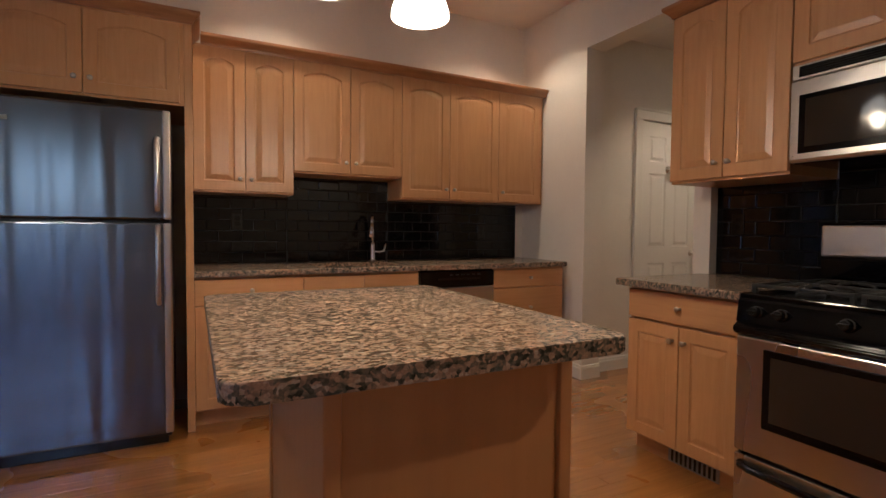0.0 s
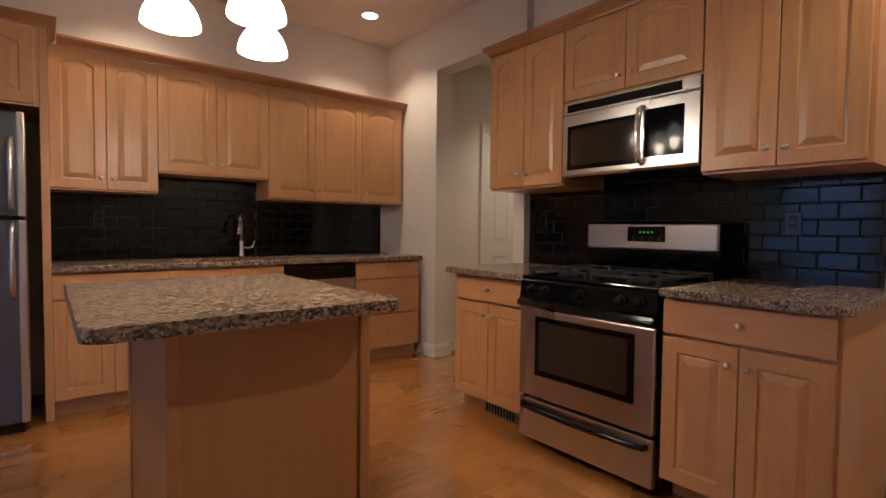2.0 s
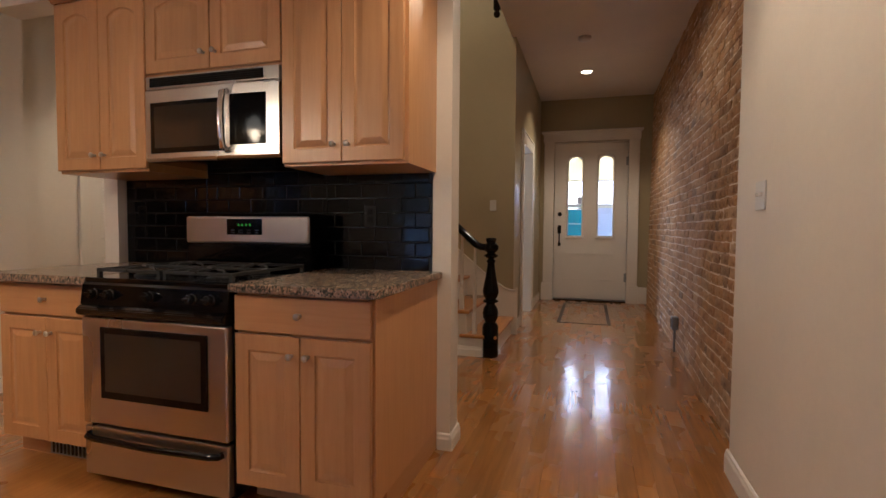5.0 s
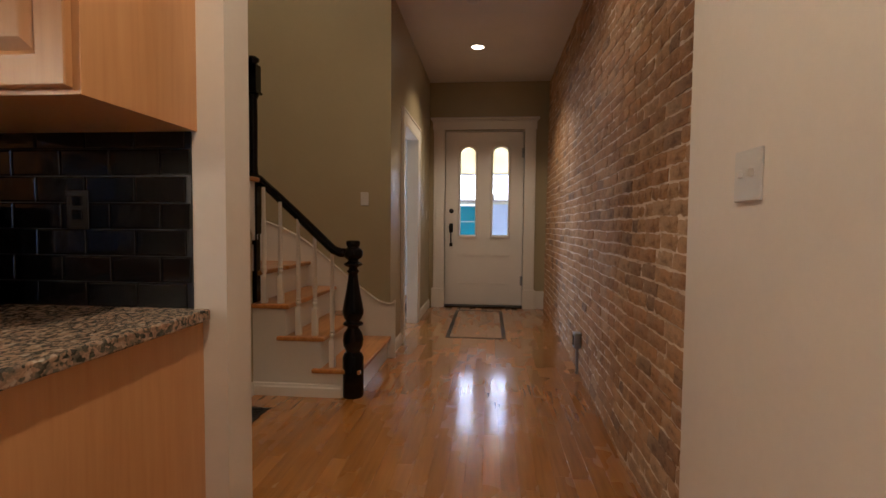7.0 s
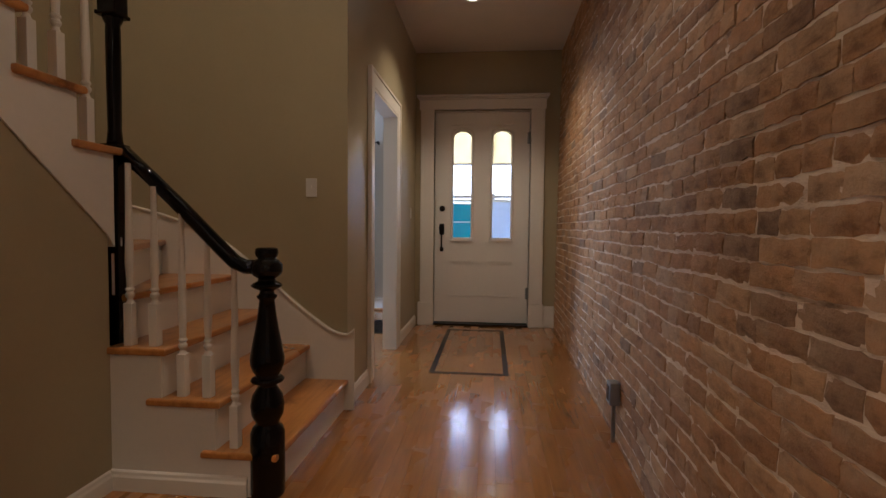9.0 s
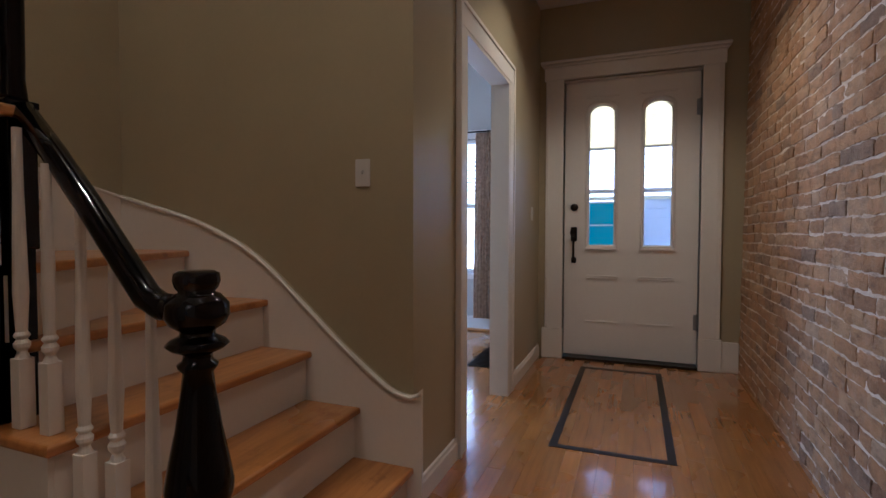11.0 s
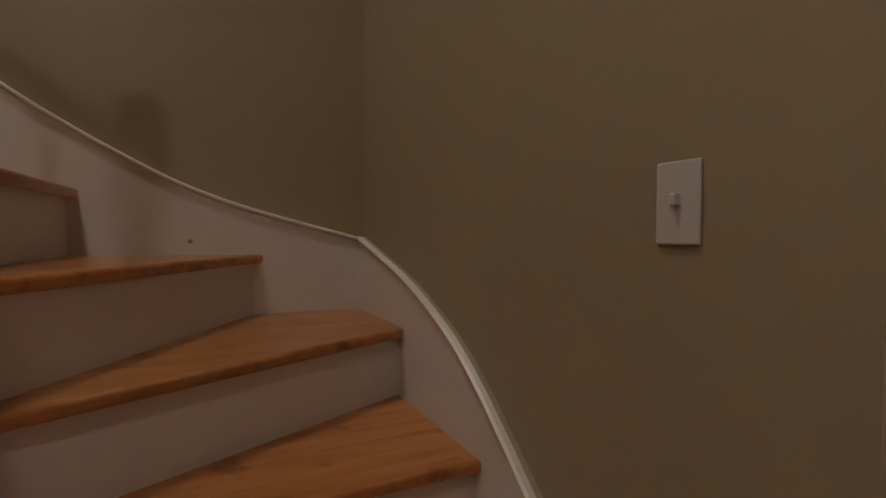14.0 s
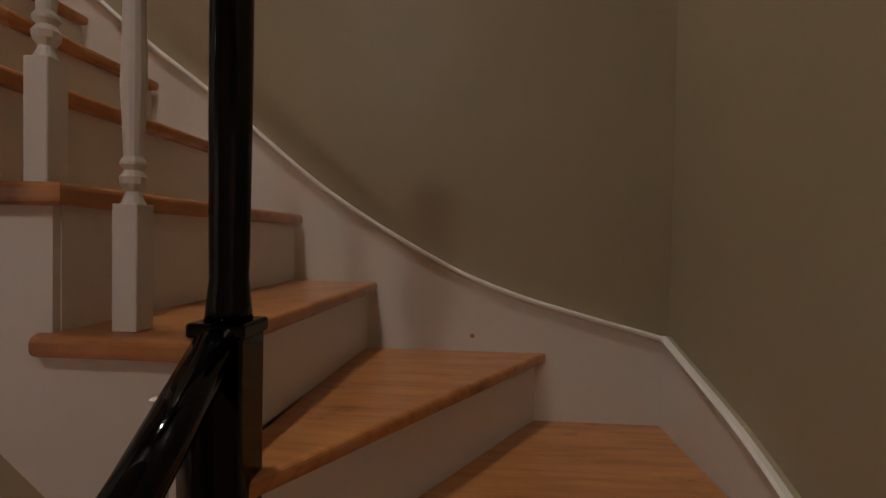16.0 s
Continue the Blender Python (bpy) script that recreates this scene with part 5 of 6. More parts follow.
cabinet("base_cabinet", "honey maple base cabinet with three drawers", pose(1.995, BF, 0), 0.665, 0.105, 0.878, SINKW - BF, [], [(0, 0.655, 0.728, 0.865, (0.5,)), (0, 0.655, 0.415, 0.722, (0.5,)), (0, 0.655, 0.11, 0.409, (0.5,))], 0, False, True, group="base cabinets")
dw = thing("dishwasher", "stainless dishwasher with a black control strip", "dishwasher")
part("body", boxm(1.39, 1.99, BF + 0.02, 3.80, 0.10, 0.875), M_PLASTIC, dw)
part("control_panel", boxm(1.392, 1.988, BF - 0.012, BF + 0.02, 0.755, 0.868, 0.006), M_ENAMEL, dw, "black control strip")
part("front", boxm(1.392, 1.988, BF - 0.004, BF + 0.02, 0.16, 0.748, 0.005), M_STEEL, dw, "brushed stainless front")
part("latch", boxm(1.52, 1.86, BF - 0.020, BF - 0.010, 0.800, 0.822, 0.003), M_PLASTIC, dw)
for i in range(6):
    part("button", boxm(1.62 + i * 0.045, 1.645 + i * 0.045, BF - 0.014, BF - 0.012, 0.835, 0.845), M_DARKSIDE, dw)
part("kick_plate", boxm(1.395, 1.985, BF + 0.05, BF + 0.07, 0.0, 0.10), M_PLASTIC, dw)

# base cabinets on the range wall
cabinet("base_cabinet", "honey maple base cabinet with drawer beside the stove", RM(1.995, 2.05), 0.61, 0.105, 0.878, EASTK - 2.05, [(0, 0.305, 0.11, 0.708, 'r'), (0.305, 0.61, 0.11, 0.708, 'l')], [(0, 0.61, 0.718, 0.865, (0.5,))], 0, False, True, group="base cabinets")
cabinet("base_cabinet", "honey maple base cabinet at the end of the range wall", RM(0.578, 1.99), 0.600, 0.105, 0.886, EASTK - 1.99, [(0, 0.295, 0.11, 0.722, 'r'), (0.295, 0.590, 0.11, 0.722, 'l')], [(0, 0.590, 0.732, 0.875, (0.5,))], 0, False, True, group="base cabinets", recess=0.13)
tv = thing("toe_kick_vent", "grey metal toe-kick heating vent under a base cabinet", "vent")
part("frame", boxm(2.126, 2.134, 1.52, 1.79, 0.008, 0.082, 0.002), M_GREYMET, tv)
for k in range(10):
    part("slat", boxm(2.122, 2.126, 1.535 + k * 0.025, 1.545 + k * 0.025, 0.018, 0.072), M_PLASTIC, tv)


# ---------- worktops ----------
def rounded(x0, x1, y0, y1, rad, corners="abcd", n=6):
    pts = []
    for key, cx, cy, a0 in (("a", x0, y0, 180), ("b", x1, y0, 270), ("c", x1, y1, 0), ("d", x0, y1, 90)):
        if key in corners:
            ox = cx + (rad if cx == x0 else -rad)
            oy = cy + (rad if cy == y0 else -rad)
            pts += [(ox + rad * math.cos(radians(a0 + 90 * k / n)), oy + rad * math.sin(radians(a0 + 90 * k / n))) for k in range(n + 1)]
        else:
            pts.append((cx, cy))
    return pts


def worktop(name, label, pts, z1=0.914, th=0.036, hole=None):
    bm = prism(bmesh.new(), pts, 'z', z1 - th, z1)
    es = [e for e in bm.edges if abs(e.verts[0].co.z - e.verts[1].co.z) < 1e-5]
    bmesh.ops.bevel(bm, geom=es, offset=0.006, segments=3, affect='EDGES', profile=0.5)
    return tagged(part(name, bm, M_GRAN), label, "countertop")


worktop("countertop", "speckled brown granite countertop on the base cabinets beside the sink", rounded(-0.0, 0.72, 3.19, SINKW - 0.012, 0.01, ""))
worktop("countertop", "speckled brown granite countertop over the dishwasher and drawers", rounded(1.28, 2.672, 3.19, SINKW - 0.012, 0.02, "b"))
worktop("countertop", "speckled brown granite strip in front of the sink", rounded(0.72, 1.28, 3.19, 3.29, 0.01, ""))
worktop("countertop", "speckled brown granite strip behind the sink", rounded(0.72, 1.28, 3.70, SINKW - 0.012, 0.01, ""))
worktop("countertop", "speckled brown granite countertop beside the stove next to the doorway", rounded(1.998, 2.758, 1.372, 2.050, 0.02, "d"))
worktop("countertop", "speckled brown granite countertop at the end of the range wall", rounded(1.958, 2.758, -0.050, 0.580, 0.02, "a"), 0.920, 0.034)
sk = thing("sink", "undermounted stainless steel kitchen sink", "sink")
sb = bmesh.new()
box(sb, 0.72, 1.28, 3.29, 3.70, 0.70, 0.705)
box(sb, 0.712, 0.72, 3.29, 3.70, 0.70, 0.877)
box(sb, 1.28, 1.288, 3.29, 3.70, 0.70, 0.877)
box(sb, 0.712, 1.288, 3.282, 3.29, 0.70, 0.877)
box(sb, 0.712, 1.288, 3.70, 3.708, 0.70, 0.877)
part("basin", sb, M_STEEL, sk)
part("drain", lathe(bmesh.new(), [(0.04, 0.705), (0.04, 0.709), (0.01, 0.708)], 1.0, 3.5, 20), M_CHROME, sk)
fa = thing("faucet", "tall chrome pull-down kitchen faucet with a side lever", "faucet")
FX, FY = 1.235, 3.775
part("base", lathe(bmesh.new(), [(0.028, 0.914), (0.028, 0.922), (0.022, 0.93), (0.020, 0.95), (0.019, 1.03), (0.016, 1.06)], FX, FY, 20), M_CHROME, fa, "", True)
SPX = [(FX, FY, 1.05), (FX, FY, 1.16), (FX - 0.004, FY - 0.008, 1.215), (FX - 0.012, FY - 0.03, 1.250), (FX - 0.025, FY - 0.06, 1.255), (FX - 0.036, FY - 0.09, 1.235), (FX - 0.044, FY - 0.11, 1.20)]
part("spout", tube(bmesh.new(), SPX, 0.013, 14), M_CHROME, fa, "", True)
part("spray_head", tube(bmesh.new(), [(FX - 0.044, FY - 0.11, 1.205), (FX - 0.05, FY - 0.125, 1.15), (FX - 0.056, FY - 0.138, 1.10)], 0.016, 14, [0.015, 0.019, 0.021]), M_CHROME, fa, "", True)
part("lever", tube(bmesh.new(), [(FX, FY, 0.99), (FX + 0.05, FY - 0.012, 0.985), (FX + 0.085, FY - 0.018, 0.99), (FX + 0.10, FY - 0.02, 1.045)], 0.009, 12), M_CHROME, fa, "", True)

# ---------- island ----------
isl = thing("kitchen_island", "maple panelled kitchen island under a granite top", "kitchen island")
part("front_panel", boxm(0.27, 0.865, 1.145, 1.163, 0.0, 0.873), M_ISL, isl)
for x0, x1, y0, y1 in ((0.865, 0.905, 1.130, 1.175), (0.865, 0.905, 1.92, 1.96), (0.235, 0.275, 1.92, 1.96)):
    part("corner_post", boxm(x0, x1, y0, y1, 0.0, 0.874, 0.004), M_ISL, isl)
part("corner_post", boxm(0.235, 0.275, 1.130, 1.175, 0.0, 0.874, 0.004), M_ISL, isl)
part("side_panel", boxm(0.872, 0.90, 1.175, 1.92, 0.0, 0.873), M_ISL, isl)
part("side_panel", boxm(0.242, 0.268, 1.175, 1.92, 0.0, 0.873), M_ISL, isl)
part("back_panel", boxm(0.275, 0.865, 1.93, 1.95, 0.0, 0.873), M_ISL, isl)
it = worktop("island_top", "thick speckled brown granite slab with rounded corners on the island", rounded(0.03, 0.926, 0.945, 2.115, 0.045, "abcd", 5), 0.914, 0.040)

# ---------- stove ----------
rg = thing("gas_range", "freestanding stainless and black gas range with backguard clock", "stove")
Y0, Y1 = 0.597, 1.365
part("body", boxm(2.012, 2.755, Y0, Y1, 0.03, 0.895, 0.003), M_ENAMEL, rg)
part("storage_drawer", boxm(1.955, 1.99, Y0 + 0.004, Y1 - 0.004, 0.045, 0.262, 0.006), M_STEEL, rg, "brushed stainless drawer")
part("oven_door", boxm(1.950, 1.99, Y0 + 0.004, Y1 - 0.004, 0.275, 0.745, 0.008), M_STEEL, rg, "brushed stainless oven door")
part("window_frame", boxm(1.944, 1.952, 0.690, 1.252, 0.395, 0.706, 0.004), M_ENAMEL, rg, "black glass window border")
part("window_pane", boxm(1.941, 1.945, 0.720, 1.222, 0.428, 0.680, 0.001), M_BGLASS, rg, "smoked oven window")
dh = tube(bmesh.new(), [(1.955, Y0 + 0.03, 0.225), (1.938, Y0 + 0.040, 0.222), (1.930, Y0 + 0.08, 0.220), (1.924, (Y0 + Y1) / 2, 0.216), (1.930, Y1 - 0.08, 0.220), (1.938, Y1 - 0.040, 0.222), (1.955, Y1 - 0.03, 0.225)], 0.014, 12)
part("drawer_handle", dh, M_ENAMEL, rg, "black drawer handle", True)
hb = bmesh.new()
prism(hb, [(1.99, 0.745), (1.950, 0.748), (1.928, 0.758), (1.922, 0.772), (1.928, 0.787), (1.950, 0.800), (1.99, 0.803)], 'y', Y0 + 0.002, Y1 - 0.002)
bmesh.ops.bevel(hb, geom=list(hb.edges), offset=0.004, segments=2, affect='EDGES')
part("oven_handle", hb, M_ENAMEL, rg, "full-width black oven handle")
cp = prism(bmesh.new(), [(2.0, 0.800), (1.950, 0.800), (1.962, 0.885), (1.985, 0.905), (2.02, 0.905)], 'y', Y0, Y1)
part("control_panel", cp, M_ENAMEL, rg, "black sloped control panel")
for y in (1.285, 1.195, 0.98, 0.765, 0.675):
    kb = lathe(bmesh.new(), [(0.024, 0), (0.024, 0.008), (0.020, 0.012), (0.018, 0.030), (0.015, 0.033)], segs=20)
    box(kb, -0.005, 0.005, -0.019, 0.019, 0.030, 0.042, 0.002)
    bmesh.ops.rotate(kb, verts=kb.verts, matrix=Matrix.Rotation(radians(-82), 3, 'Y'))
    bmesh.ops.translate(kb, verts=kb.verts, vec=(1.956, y, 0.846))
    part("control_knob", kb, M_PLASTIC, rg, "black control knob")
for c in rg.children:
    if c.name.split(".")[0] in ("storage_drawer", "oven_door", "window_frame", "window_pane", "drawer_handle", "oven_handle", "control_panel", "control_knob"):
        c.location.x += 0.022
ct = boxm(1.995, 2.60, Y0 - 0.002, Y1 + 0.002, 0.893, 0.915, 0.006)
part("cooktop", ct, M_ENAMEL, rg, "black enamel cooktop")
for cx in (2.14, 2.42):
    for cy in (0.78, 1.18):
        br = lathe(bmesh.new(), [(0.048, 0.915), (0.048, 0.922), (0.036, 0.926), (0.036, 0.934), (0.030, 0.938), (0.004, 0.939)], cx, cy, 24)
        part("burner", br, M_IRON, rg, "black burner cap")
for cy0, cy1 in ((0.615, 0.975), (0.985, 1.345)):
    gr = bmesh.new()
    cy = (cy0 + cy1) / 2
    for y in (cy0 + 0.01, cy1 - 0.01):
        box(gr, 2.03, 2.56, y - 0.006, y + 0.006, 0.938, 0.952, 0.002)
    for x in (2.035, 2.28, 2.555):
        box(gr, x - 0.006, x + 0.006, cy0 + 0.01, cy1 - 0.01, 0.938, 0.952, 0.002)
    for cx in (2.14, 2.42):
        for k in range(6):
            a = radians(60 * k)
            tube(gr, [(cx + 0.03 * math.cos(a), cy + 0.03 * math.sin(a), 0.955), (cx + 0.095 * math.cos(a), cy + 0.095 * math.sin(a), 0.955), (cx + 0.12 * math.cos(a), cy + 0.12 * math.sin(a), 0.945)], 0.006, 6)
    for x in (2.04, 2.55):
        for y in (cy0 + 0.012, cy1 - 0.012):
            box(gr, x - 0.008, x + 0.008, y - 0.008, y + 0.008, 0.914, 0.94)
    part("grate", gr, M_IRON, rg, "cast iron burner grate")
bg = prism(bmesh.new(), [(2.60, 0.895), (2.755, 0.895), (2.755, 1.205), (2.60, 1.205), (2.585, 1.195), (2.585, 1.04)], 'y', Y0, Y1)
part("backguard", bg, M_ENAMEL, rg, "black backguard")
part("clock_panel", boxm(2.566, 2.588, Y0 + 0.004, Y1 - 0.004, 1.052, 1.195, 0.010), M_NICKEL, rg, "brushed stainless clock panel")
part("display", boxm(2.563, 2.567, 0.872, 1.092, 1.098, 1.182, 0.002), M_ENAMEL, rg, "dark clock display")
for i, y in enumerate((1.015, 0.992, 0.968, 0.945)):
    part("digit", boxm(2.5615, 2.5632, y - 0.005, y + 0.005, 1.145, 1.156), M_CLOCK, rg, "green clock digit")
for i in range(4):
    for j in range(2):
        part("touch_key", boxm(2.5620, 2.5632, 0.890 + (i % 4) * 0.05, 0.915 + (i % 4) * 0.05, 1.104 + j * 0.014, 1.112 + j * 0.014), M_DARKSIDE, rg)

# ---------- microwave ----------
mw = thing("microwave", "stainless over-the-range microwave with black door glass", "microwave")
MY0, MY1, MX = 0.612, 1.388, 2.345
part("body", boxm(2.375, 2.765, MY0 + 0.004, MY1 - 0.004, 1.462, 1.885, 0.003), M_ENAMEL, mw)
mf = bmesh.new()
nseg = 10
rows = []
for i in range(nseg + 1):
    y = MY1 + (MY0 - MY1) * i / nseg
    bow = 0.012 * (1 - (2 * i / nseg - 1) ** 2)
    rows.append([mf.verts.new(c) for c in ((2.378, y, 1.465), (MX + 0.008 - bow, y, 1.465), (MX - bow, y, 1.478), (MX - bow, y, 1.812), (MX + 0.004 - bow, y, 1.818), (2.378, y, 1.818))])
for a, b in zip(rows, rows[1:]):
    for k in range(6):
        mf.faces.new((a[k], a[(k + 1) % 6], b[(k + 1) % 6], b[k]))
mf.faces.new(rows[0][::-1])
mf.faces.new(rows[-1])
dr = part("door", mf, M_STEEL, mw, "brushed stainless bowed door")
def bowed(y0, y1, z0, z1, off, th_, m, nm, lb):
    b_ = bmesh.new()
    rr = []
    for i in range(7):
        y = y1 + (y0 - y1) * i / 6
        s = (MY1 - y) / (MY1 - MY0)
        x = MX - 0.012 * (1 - (2 * s - 1) ** 2) - off
        rr.append([b_.verts.new(c) for c in ((x, y, z0), (x, y, z1), (x + th_, y, z1), (x + th_, y, z0))])
    for a, b in zip(rr, rr[1:]):
        for k in range(4):
            b_.faces.new((a[k], a[(k + 1) % 4], b[(k + 1) % 4], b[k]))
    b_.faces.new(rr[0])
    b_.faces.new(rr[-1][::-1])
    return part(nm, b_, m, dr, lb)
bowed(0.905, 1.352, 1.502, 1.752, 0.003, 0.006, M_ENAMEL, "window_border", "black glass border")
bowed(0.925, 1.325, 1.528, 1.732, 0.0045, 0.003, M_BGLASS, "window_pane", "smoked door window")
bowed(0.680, 0.872, 1.528, 1.764, 0.003, 0.006, M_PAD, "keypad", "black glass keypad")
for i in range(3):
    for j in range(5):
        bowed(0.700 + i * 0.055, 0.738 + i * 0.055, 1.545 + j * 0.034, 1.560 + j * 0.034, 0.004, 0.002, M_PAD, "key", "dim grey key")
hd = tube(bmesh.new(), [(2.335, 0.888, 1.50), (2.300, 0.888, 1.515), (2.292, 0.888, 1.56), (2.286, 0.888, 1.64), (2.292, 0.888, 1.72), (2.300, 0.888, 1.765), (2.335, 0.888, 1.78)], 0.015, 12)
part("handle", hd, M_CHROME, mw, "curved steel handle", True)
part("grille_frame", boxm(MX + 0.003, 2.378, MY0, MY1, 1.822, 1.885, 0.003), M_STEEL, mw, "stainless vent frame")
part("vent_recess", boxm(MX - 0.001, MX + 0.006, MY0 + 0.085, MY1 - 0.03, 1.832, 1.876), M_ENAMEL, mw)
for k in range(4):
    part("louvre", boxm(MX - 0.006, MX + 0.002, MY0 + 0.09, MY1 - 0.035, 1.836 + k * 0.010, 1.840 + k * 0.010), M_PLASTIC, mw)
part("badge", lathe(bmesh.new(), [(0.012, 0), (0.012, 0.003)], 0, 0, 16), M_CHROME, mw, "round chrome badge")
bd = [c for c in mw.children if c.name.startswith("badge")][0]
bd.matrix_local = pose(MX + 0.002, 1.362, 1.492, 0, -90, 0)

# ---------- pendant fixture ----------
pf = thing("pendant_lamp", "three-shade brushed nickel pendant lamp with lit white glass", "ceiling lamp")
part("canopy", lathe(bmesh.new(), [(0.02, KCEIL - 0.05), (0.10, KCEIL - 0.03), (0.14, KCEIL - 0.012), (0.14, KCEIL)], 0.56, 1.62, 28), M_NICKEL, pf, "", True)
for x, y in ((0.358, 1.684), (0.588, 1.407), (0.729, 1.759)):
    sh = bmesh.new()
    prof = [(0.104, 1.915), (0.103, 1.933), (0.094, 1.963), (0.078, 1.993), (0.055, 2.018), (0.032, 2.036), (0.022, 2.043)]
    segs = 28
    rr = []
    for r_, z in prof + [(r_ - 0.004, z) for r_, z in prof[::-1]]:
        rr.append([sh.verts.new((x + r_ * math.cos(2 * math.pi * i / segs), y + r_ * math.sin(2 * math.pi * i / segs), z)) for i in range(segs)])
    rr.append(rr[0])
    for a, b in zip(rr, rr[1:]):
        for i in range(segs):
            sh.faces.new((a[i], a[(i + 1) % segs], b[(i + 1) % segs], b[i]))
    part("shade", sh, M_SHADE, pf, "lit white glass bell shade", True)
    bb = bmesh.new()
    bmesh.ops.create_uvsphere(bb, u_segments=16, v_segments=10, radius=0.03)
    bmesh.ops.translate(bb, verts=bb.verts, vec=(x, y, 1.973))
    part("bulb", bb, M_DLIGHT, pf, "lit bulb", True)
    part("holder", lathe(bmesh.new(), [(0.026, 2.033), (0.026, 2.068), (0.012, 2.088)], x, y, 18), M_NICKEL, pf, "", True)
    part("stem", tube(bmesh.new(), [(x, y, 2.078), (x, y, 2.45), (0.56 + (x - 0.56) * 0.5, 1.62 + (y - 1.62) * 0.5, KCEIL - 0.03)], 0.005, 8), M_NICKEL, pf)
    lt = bpy.data.lights.new("pendant_bulb", 'POINT')
    lt.energy = PEND_W
    lt.color = WARM
    lt.shadow_soft_size = 0.05
    lo = new("pendant_bulb", lt)
    lo.location = (x, y, 1.89)

# ---------- wall tile ----------
def tiles(name, label, origin, along, out, length, spans, skip=()):
    """Running-bond tiles on a backing. spans: (u0, u1, ztop); z starts at the worktop."""
    o, a, n = Vector(origin), Vector(along), Vector(out)
    back = bmesh.new()
    for u0, u1, zt in spans:
        vs = [o + a * u0 + n * 0.0, o + a * u1 + n * 0.006]
        lo = Vector((min(vs[0].x, vs[1].x), min(vs[0].y, vs[1].y), 0.90))
        hi = Vector((max(vs[0].x, vs[1].x), max(vs[0].y, vs[1].y), zt))
        box(back, lo.x, hi.x, lo.y, hi.y, 0.90, zt)
    wall = tagged(part(name, back, M_GROUT), label, kind="structure")
    TL, THT, G = 0.1524, 0.0762, 0.003
    cache = {}
    row = 0
    z = 0.914
    while z < 1.56:
        u = -TL * (0.5 if row % 2 else 0.0)
        while u < length:
            for s0, s1, zt in spans:
                a0, a1 = max(u, s0), min(u + TL, s1)
                b1 = min(z + THT, zt)
                if a1 - a0 > 0.02 and b1 - z > 0.015:
                    key = (round(a1 - a0, 3), round(b1 - z, 3))
                    if key not in cache:
                        tb = bmesh.new()
                        w2, h2 = key[0] - G, key[1] - G
                        e, f = 0.0045, 0.0016
                        rg1 = [tb.verts.new(c) for c in ((0, 0, 0), (w2, 0, 0), (w2, 0, h2), (0, 0, h2))]
                        rg2 = [tb.verts.new(c) for c in ((0, -0.003, 0), (w2, -0.003, 0), (w2, -0.003, h2), (0, -0.003, h2))]
                        rm = [tb.verts.new(c) for c in ((f, -0.0046, f), (w2 - f, -0.0046, f), (w2 - f, -0.0046, h2 - f), (f, -0.0046, h2 - f))]
                        rg3 = [tb.verts.new(c) for c in ((e, -0.0056, e), (w2 - e, -0.0056, e), (w2 - e, -0.0056, h2 - e), (e, -0.0056, h2 - e))]
                        for p_, q_ in ((rg1, rg2), (rg2, rm), (rm, rg3)):
                            for k in range(4):
                                tb.faces.new((p_[k], p_[(k + 1) % 4], q_[(k + 1) % 4], q_[k]))
                        tb.faces.new(rg3)
                        cache[key] = mesh_from("tile", tb, M_TILE)
                    t = new("tile", cache[key])
                    t.parent = wall
                    p = o + a * (a0 + G / 2) + n * 0.006
                    ang = math.atan2(a.y, a.x)
                    t.matrix_local = Matrix.Translation((p.x, p.y, z + G / 2)) @ Matrix.Rotation(ang, 4, 'Z') @ Euler((random.uniform(-0.006, 0.006), 0, random.uniform(-0.004, 0.004))).to_matrix().to_4x4()
            u += TL
        z += THT
        row += 1


tiles("wall_tile_sink", "glossy black subway tile over the sink counter", (0.0, SINKW, 0), (1, 0, 0), (0, -1, 0), 2.70, [(0.0, 0.605, 1.385), (0.605, 1.385, 1.535), (1.385, 2.62, 1.385)])
tiles("wall_tile_range", "glossy black subway tile behind the stove", (EASTK, 2.0, 0), (0, -1, 0), (-1, 0, 0), 2.0, [(0.0, 0.612, 1.42), (0.612, 1.397, 1.465), (1.397, 1.995, 1.42)])


def outlet(m, label):
    s = thing("wall_outlet", label, "electrical outlet", m)
    part("plate", boxm(-0.036, 0.036, -0.006, 0, -0.058, 0.058, 0.003), M_PLASTIC, s)
    for z in (-0.028, 0.012):
        part("socket", boxm(-0.016, 0.016, -0.008, -0.005, z, z + 0.026, 0.002), M_ENAMEL, s)


outlet(pose(0.272, SINKW - 0.011, 1.205), "black outlet plate on the black sink tile")
outlet(pose(2.25, SINKW - 0.011, 1.15), "black outlet plate on the black tile over the drawers")
outlet(pose(EASTK - 0.011, 1.87, 1.205, 0, 0, -90), "black outlet plate on the tile beside the stove")
outlet(pose(EASTK - 0.011, 0.345, 1.198, 0, 0, -90), "black outlet plate on the tile near the hall")

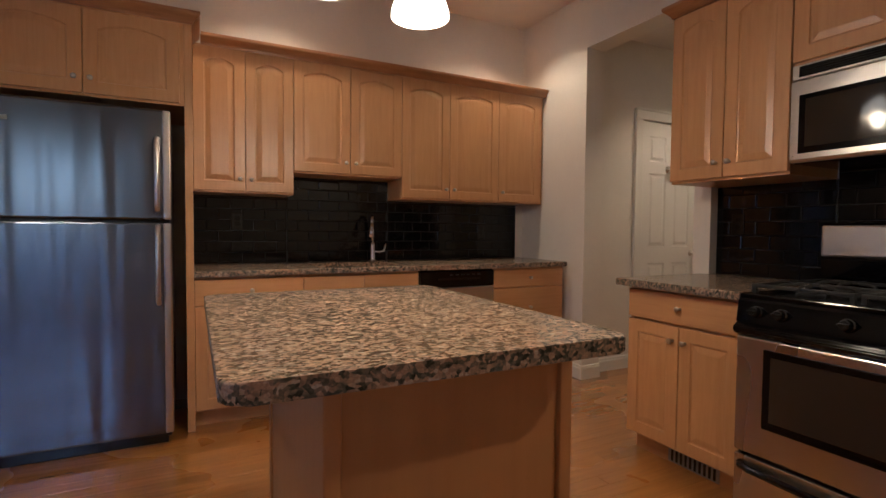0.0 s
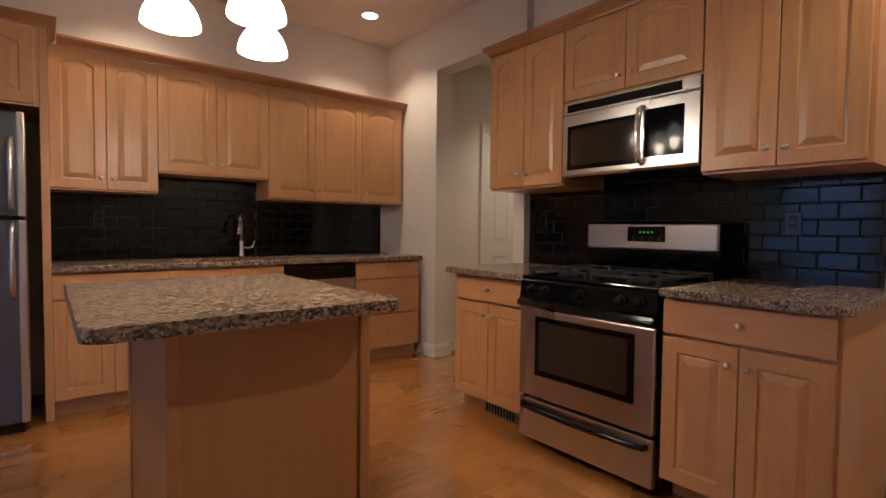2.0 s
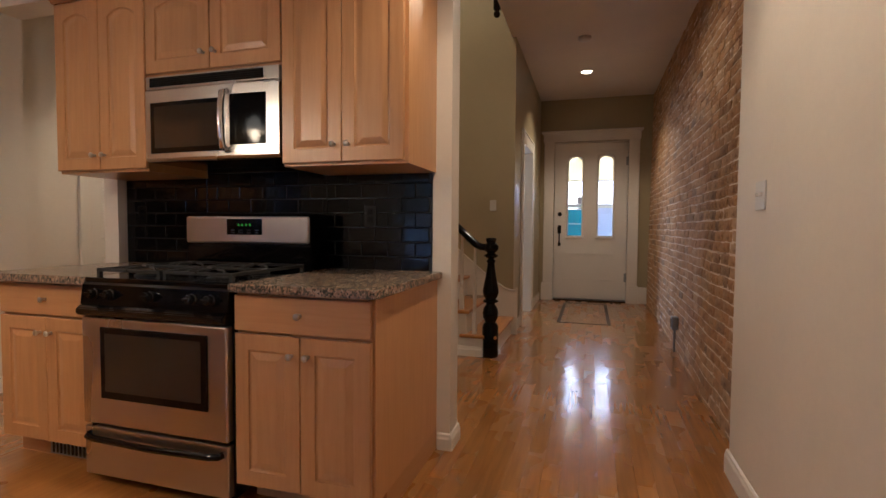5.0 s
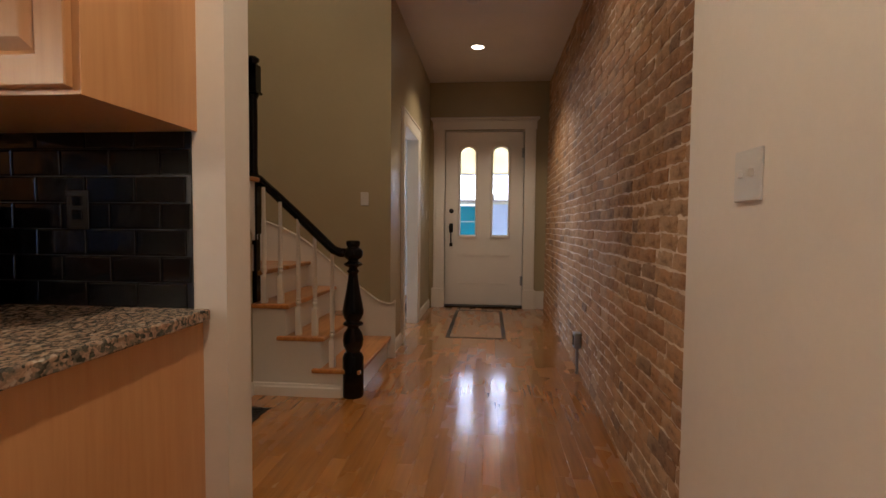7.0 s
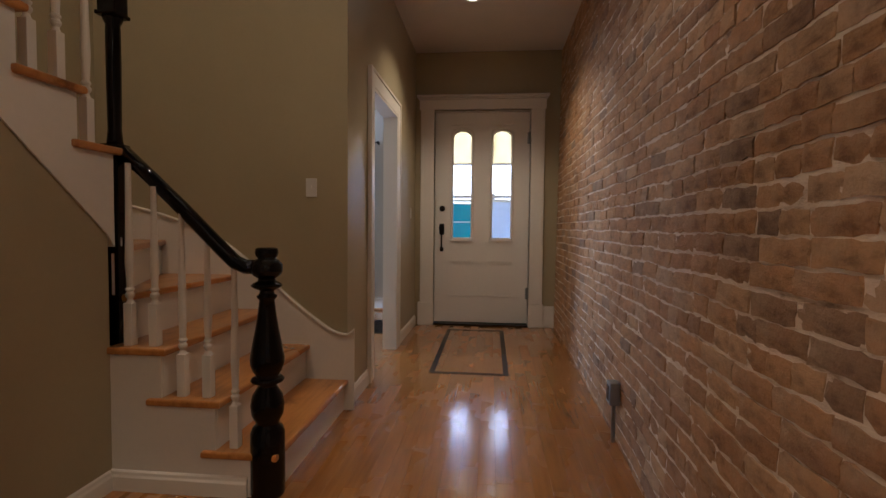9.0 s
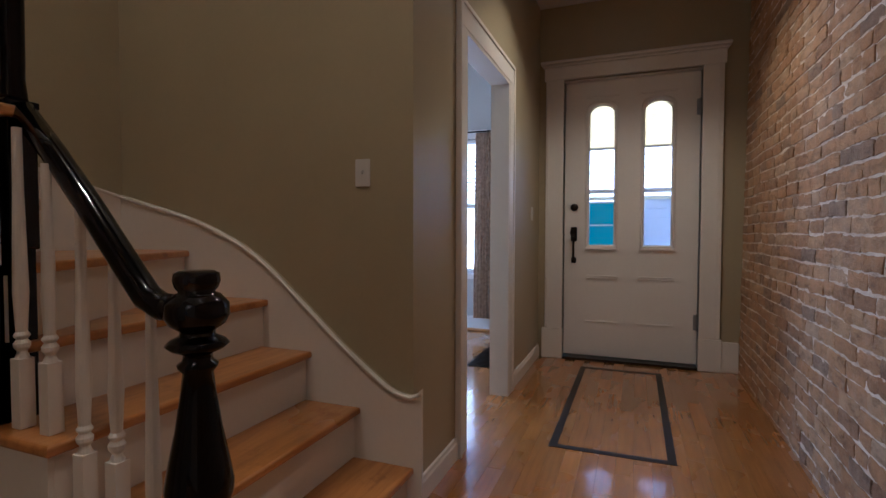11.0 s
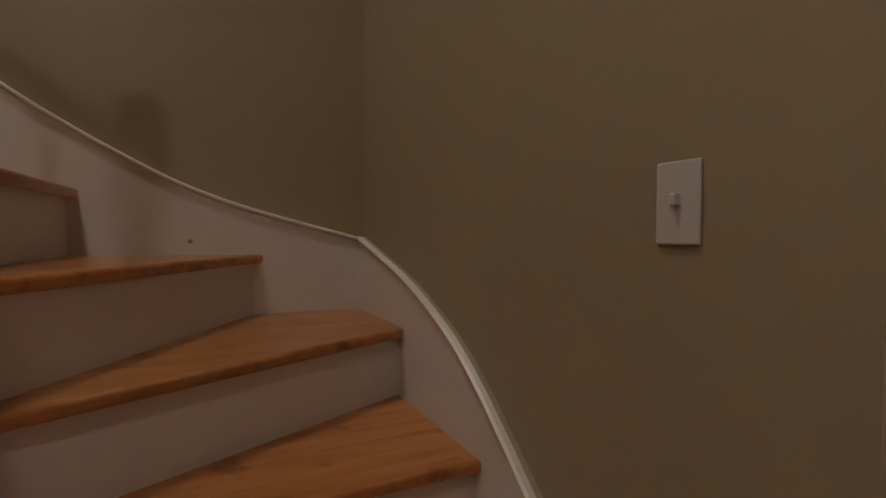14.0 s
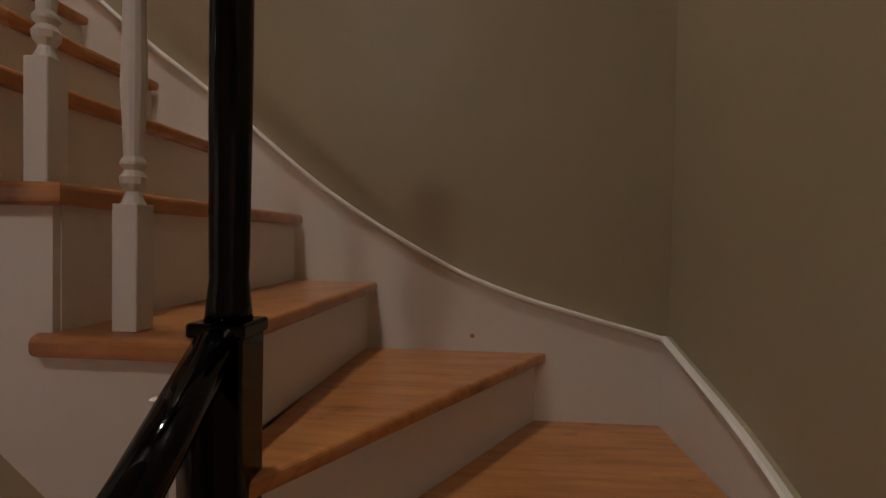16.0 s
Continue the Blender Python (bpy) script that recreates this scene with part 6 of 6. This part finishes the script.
# ---------- floor boards ----------
def floor_boards():
    rng = random.Random(5)
    W = 0.083
    rows = []
    y = SOUTH - 0.24
    near, far = [], []
    while y < 3.9:
        x = WESTK - 0.1 - rng.random() * 1.2
        while x < 9.4:
            L = rng.choice((0.5, 0.7, 0.9, 1.1, 1.3, 1.6))
            x1 = min(x + L, 9.4)
            (near if (2.6 < x1 and x < 8.6 and -1.7 < y < 0.6) else far).append((max(x, WESTK - 0.1), x1, y))
            x = x1
        y += W
    near.sort(key=lambda b: abs((b[0] + b[1]) / 2 - 5.2))
    far += near[300:]
    near = near[:300]

    def board(bm, x0, x1, y0, z=0.0):
        e = 0.0004
        x0, x1, y0, y1 = x0 + 0.0002, x1 - 0.0002, y0 + 0.0002, y0 + W - 0.0002
        a = [bm.verts.new(c) for c in ((x0, y0, z - 0.012), (x1, y0, z - 0.012), (x1, y1, z - 0.012), (x0, y1, z - 0.012))]
        b = [bm.verts.new(c) for c in ((x0, y0, z - e), (x1, y0, z - e), (x1, y1, z - e), (x0, y1, z - e))]
        c_ = [bm.verts.new(c) for c in ((x0 + e, y0 + e, z), (x1 - e, y0 + e, z), (x1 - e, y1 - e, z), (x0 + e, y1 - e, z))]
        for p, q in ((a, b), (b, c_)):
            for k in range(4):
                bm.faces.new((p[k], p[(k + 1) % 4], q[(k + 1) % 4], q[k]))
        bm.faces.new(c_)
    verts, faces = [], []
    bm = bmesh.new()
    for x0, x1, y0 in far:
        board(bm, x0, x1, y0, -rng.random() * 0.00015)
    ob = part("boards", bm, M_OAK, floor)
    tagged(ob, "oak strip floor boards", kind="stuff")
    for x0, x1, y0 in near:
        bm = bmesh.new()
        board(bm, 0, x1 - x0, 0, -rng.random() * 0.00015)
        me = bpy.data.meshes.new("board")
        bm.normal_update()
        bm.to_mesh(me)
        bm.free()
        me.materials.append(M_OAK)
        o = new("board", me)
        o.location = (x0, y0, 0)
        o.parent = floor


floor_boards()


# ---------- brick wall ----------
def brick_face(x, z):
    """The old wall leans and bellies out at its foot towards the kitchen."""
    u = min(1.0, max(0.0, (8.4 - x) / 4.4))
    return BRICKY + 0.095 * u * u * max(0.0, 1 - z / 2.6) - 0.035 * z / 3.1


def brick_wall():
    rng = random.Random(11)
    mb = boxm(2.6, 8.44, BRICKY - 0.35, BRICKY - 0.08, 0, HCEIL)
    gr = [[mb.verts.new((2.88 + 5.56 * i / 80, brick_face(2.88 + 5.56 * i / 80, HCEIL * j / 30) - 0.0045, HCEIL * j / 30)) for i in range(81)] for j in range(31)]
    for j in range(30):
        for i in range(80):
            mb.faces.new((gr[j][i], gr[j][i + 1], gr[j + 1][i + 1], gr[j + 1][i]))
    wall = setting("wall_brick", mb, M_MORTAR, "exposed old orange-brown brick wall with pale lime mortar")
    PIT = 0.0695
    near, far = [], []
    z = -0.045
    row = 0
    while z < HCEIL - 0.02:
        x = 2.62 + rng.random() * 0.1 - (0.1 if row % 2 else 0)
        header = row % 7 == 5
        while x < 8.43:
            L = (0.108 if header else 0.208) * rng.uniform(0.93, 1.06)
            if not header and rng.random() < 0.10:
                L *= 0.55
            x1 = min(x + L, 8.437)
            if x1 - x > 0.03 and x1 > 2.7:
                h = min(PIT - rng.uniform(0.007, 0.013), HCEIL - z - 0.004)
                it_ = (x, x1 - rng.uniform(0.001, 0.007), z + rng.uniform(0, 0.006), h)
                near.append(it_)
            x = x1
        z += PIT
        row += 1
    near.sort(key=lambda b: (b[0] + b[1]) / 2 * 1.0 + abs(b[2] - 1.2) * 1.1)
    far = near[300:]
    near = near[:300]

    def brick(bm, L, h, ox, oz, x_ref=0.0, z_ref=0.0):
        nx, nz = max(2, int(L / 0.028)), 3
        d = rng.uniform(-0.002, 0.004)
        tilt = rng.uniform(-0.012, 0.012)
        g = []
        for j in range(nz + 1):
            for i in range(nx + 1):
                u, v = i / nx, j / nz
                edge = (i in (0, nx)) + (j in (0, nz))
                yy = brick_face(ox + x_ref + u * L, oz + z_ref + v * h) + d + tilt * (u - 0.5) * L - (0.0018 * edge * rng.uniform(0.2, 1.8)) + rng.uniform(-0.0016, 0.0016)
                jx = rng.uniform(-0.004, 0.004)
                jz = rng.uniform(-0.004, 0.004) + 0.003 * math.sin(9 * (ox + x_ref + u * L))
                g.append(bm.verts.new((ox + u * L + jx, yy, oz + v * h + jz)))
        wdt = nx + 1
        for j in range(nz):
            for i in range(nx):
                bm.faces.new((g[j * wdt + i], g[j * wdt + i + 1], g[(j + 1) * wdt + i + 1], g[(j + 1) * wdt + i]))
        loop = [g[i] for i in range(wdt)] + [g[j * wdt + nx] for j in range(1, nz + 1)] + [g[nz * wdt + i] for i in range(nx - 1, -1, -1)] + [g[j * wdt] for j in range(nz - 1, 0, -1)]
        bk = [bm.verts.new((v.co.x, v.co.y - 0.018, v.co.z)) for v in loop]
        for k in range(len(loop)):
            bm.faces.new((loop[k], loop[(k + 1) % len(loop)], bk[(k + 1) % len(loop)], bk[k]))
    for x0, x1, z0, h in near:
        bm = bmesh.new()
        brick(bm, x1 - x0, h, 0, 0, x0, z0)
        me = bpy.data.meshes.new("brick")
        bmesh.ops.recalc_face_normals(bm, faces=bm.faces)
        bm.to_mesh(me)
        bm.free()
        me.materials.append(M_BRICK)
        o = new("brick", me)
        o.location = (x0, 0, z0)
        o.parent = wall
    bm = bmesh.new()
    for x0, x1, z0, h in far:
        brick(bm, x1 - x0, h, x0, z0)
    ob = part("bricks", bm, M_BRICK, wall)
    tagged(ob, "old orange-brown bricks", kind="stuff")


brick_wall()
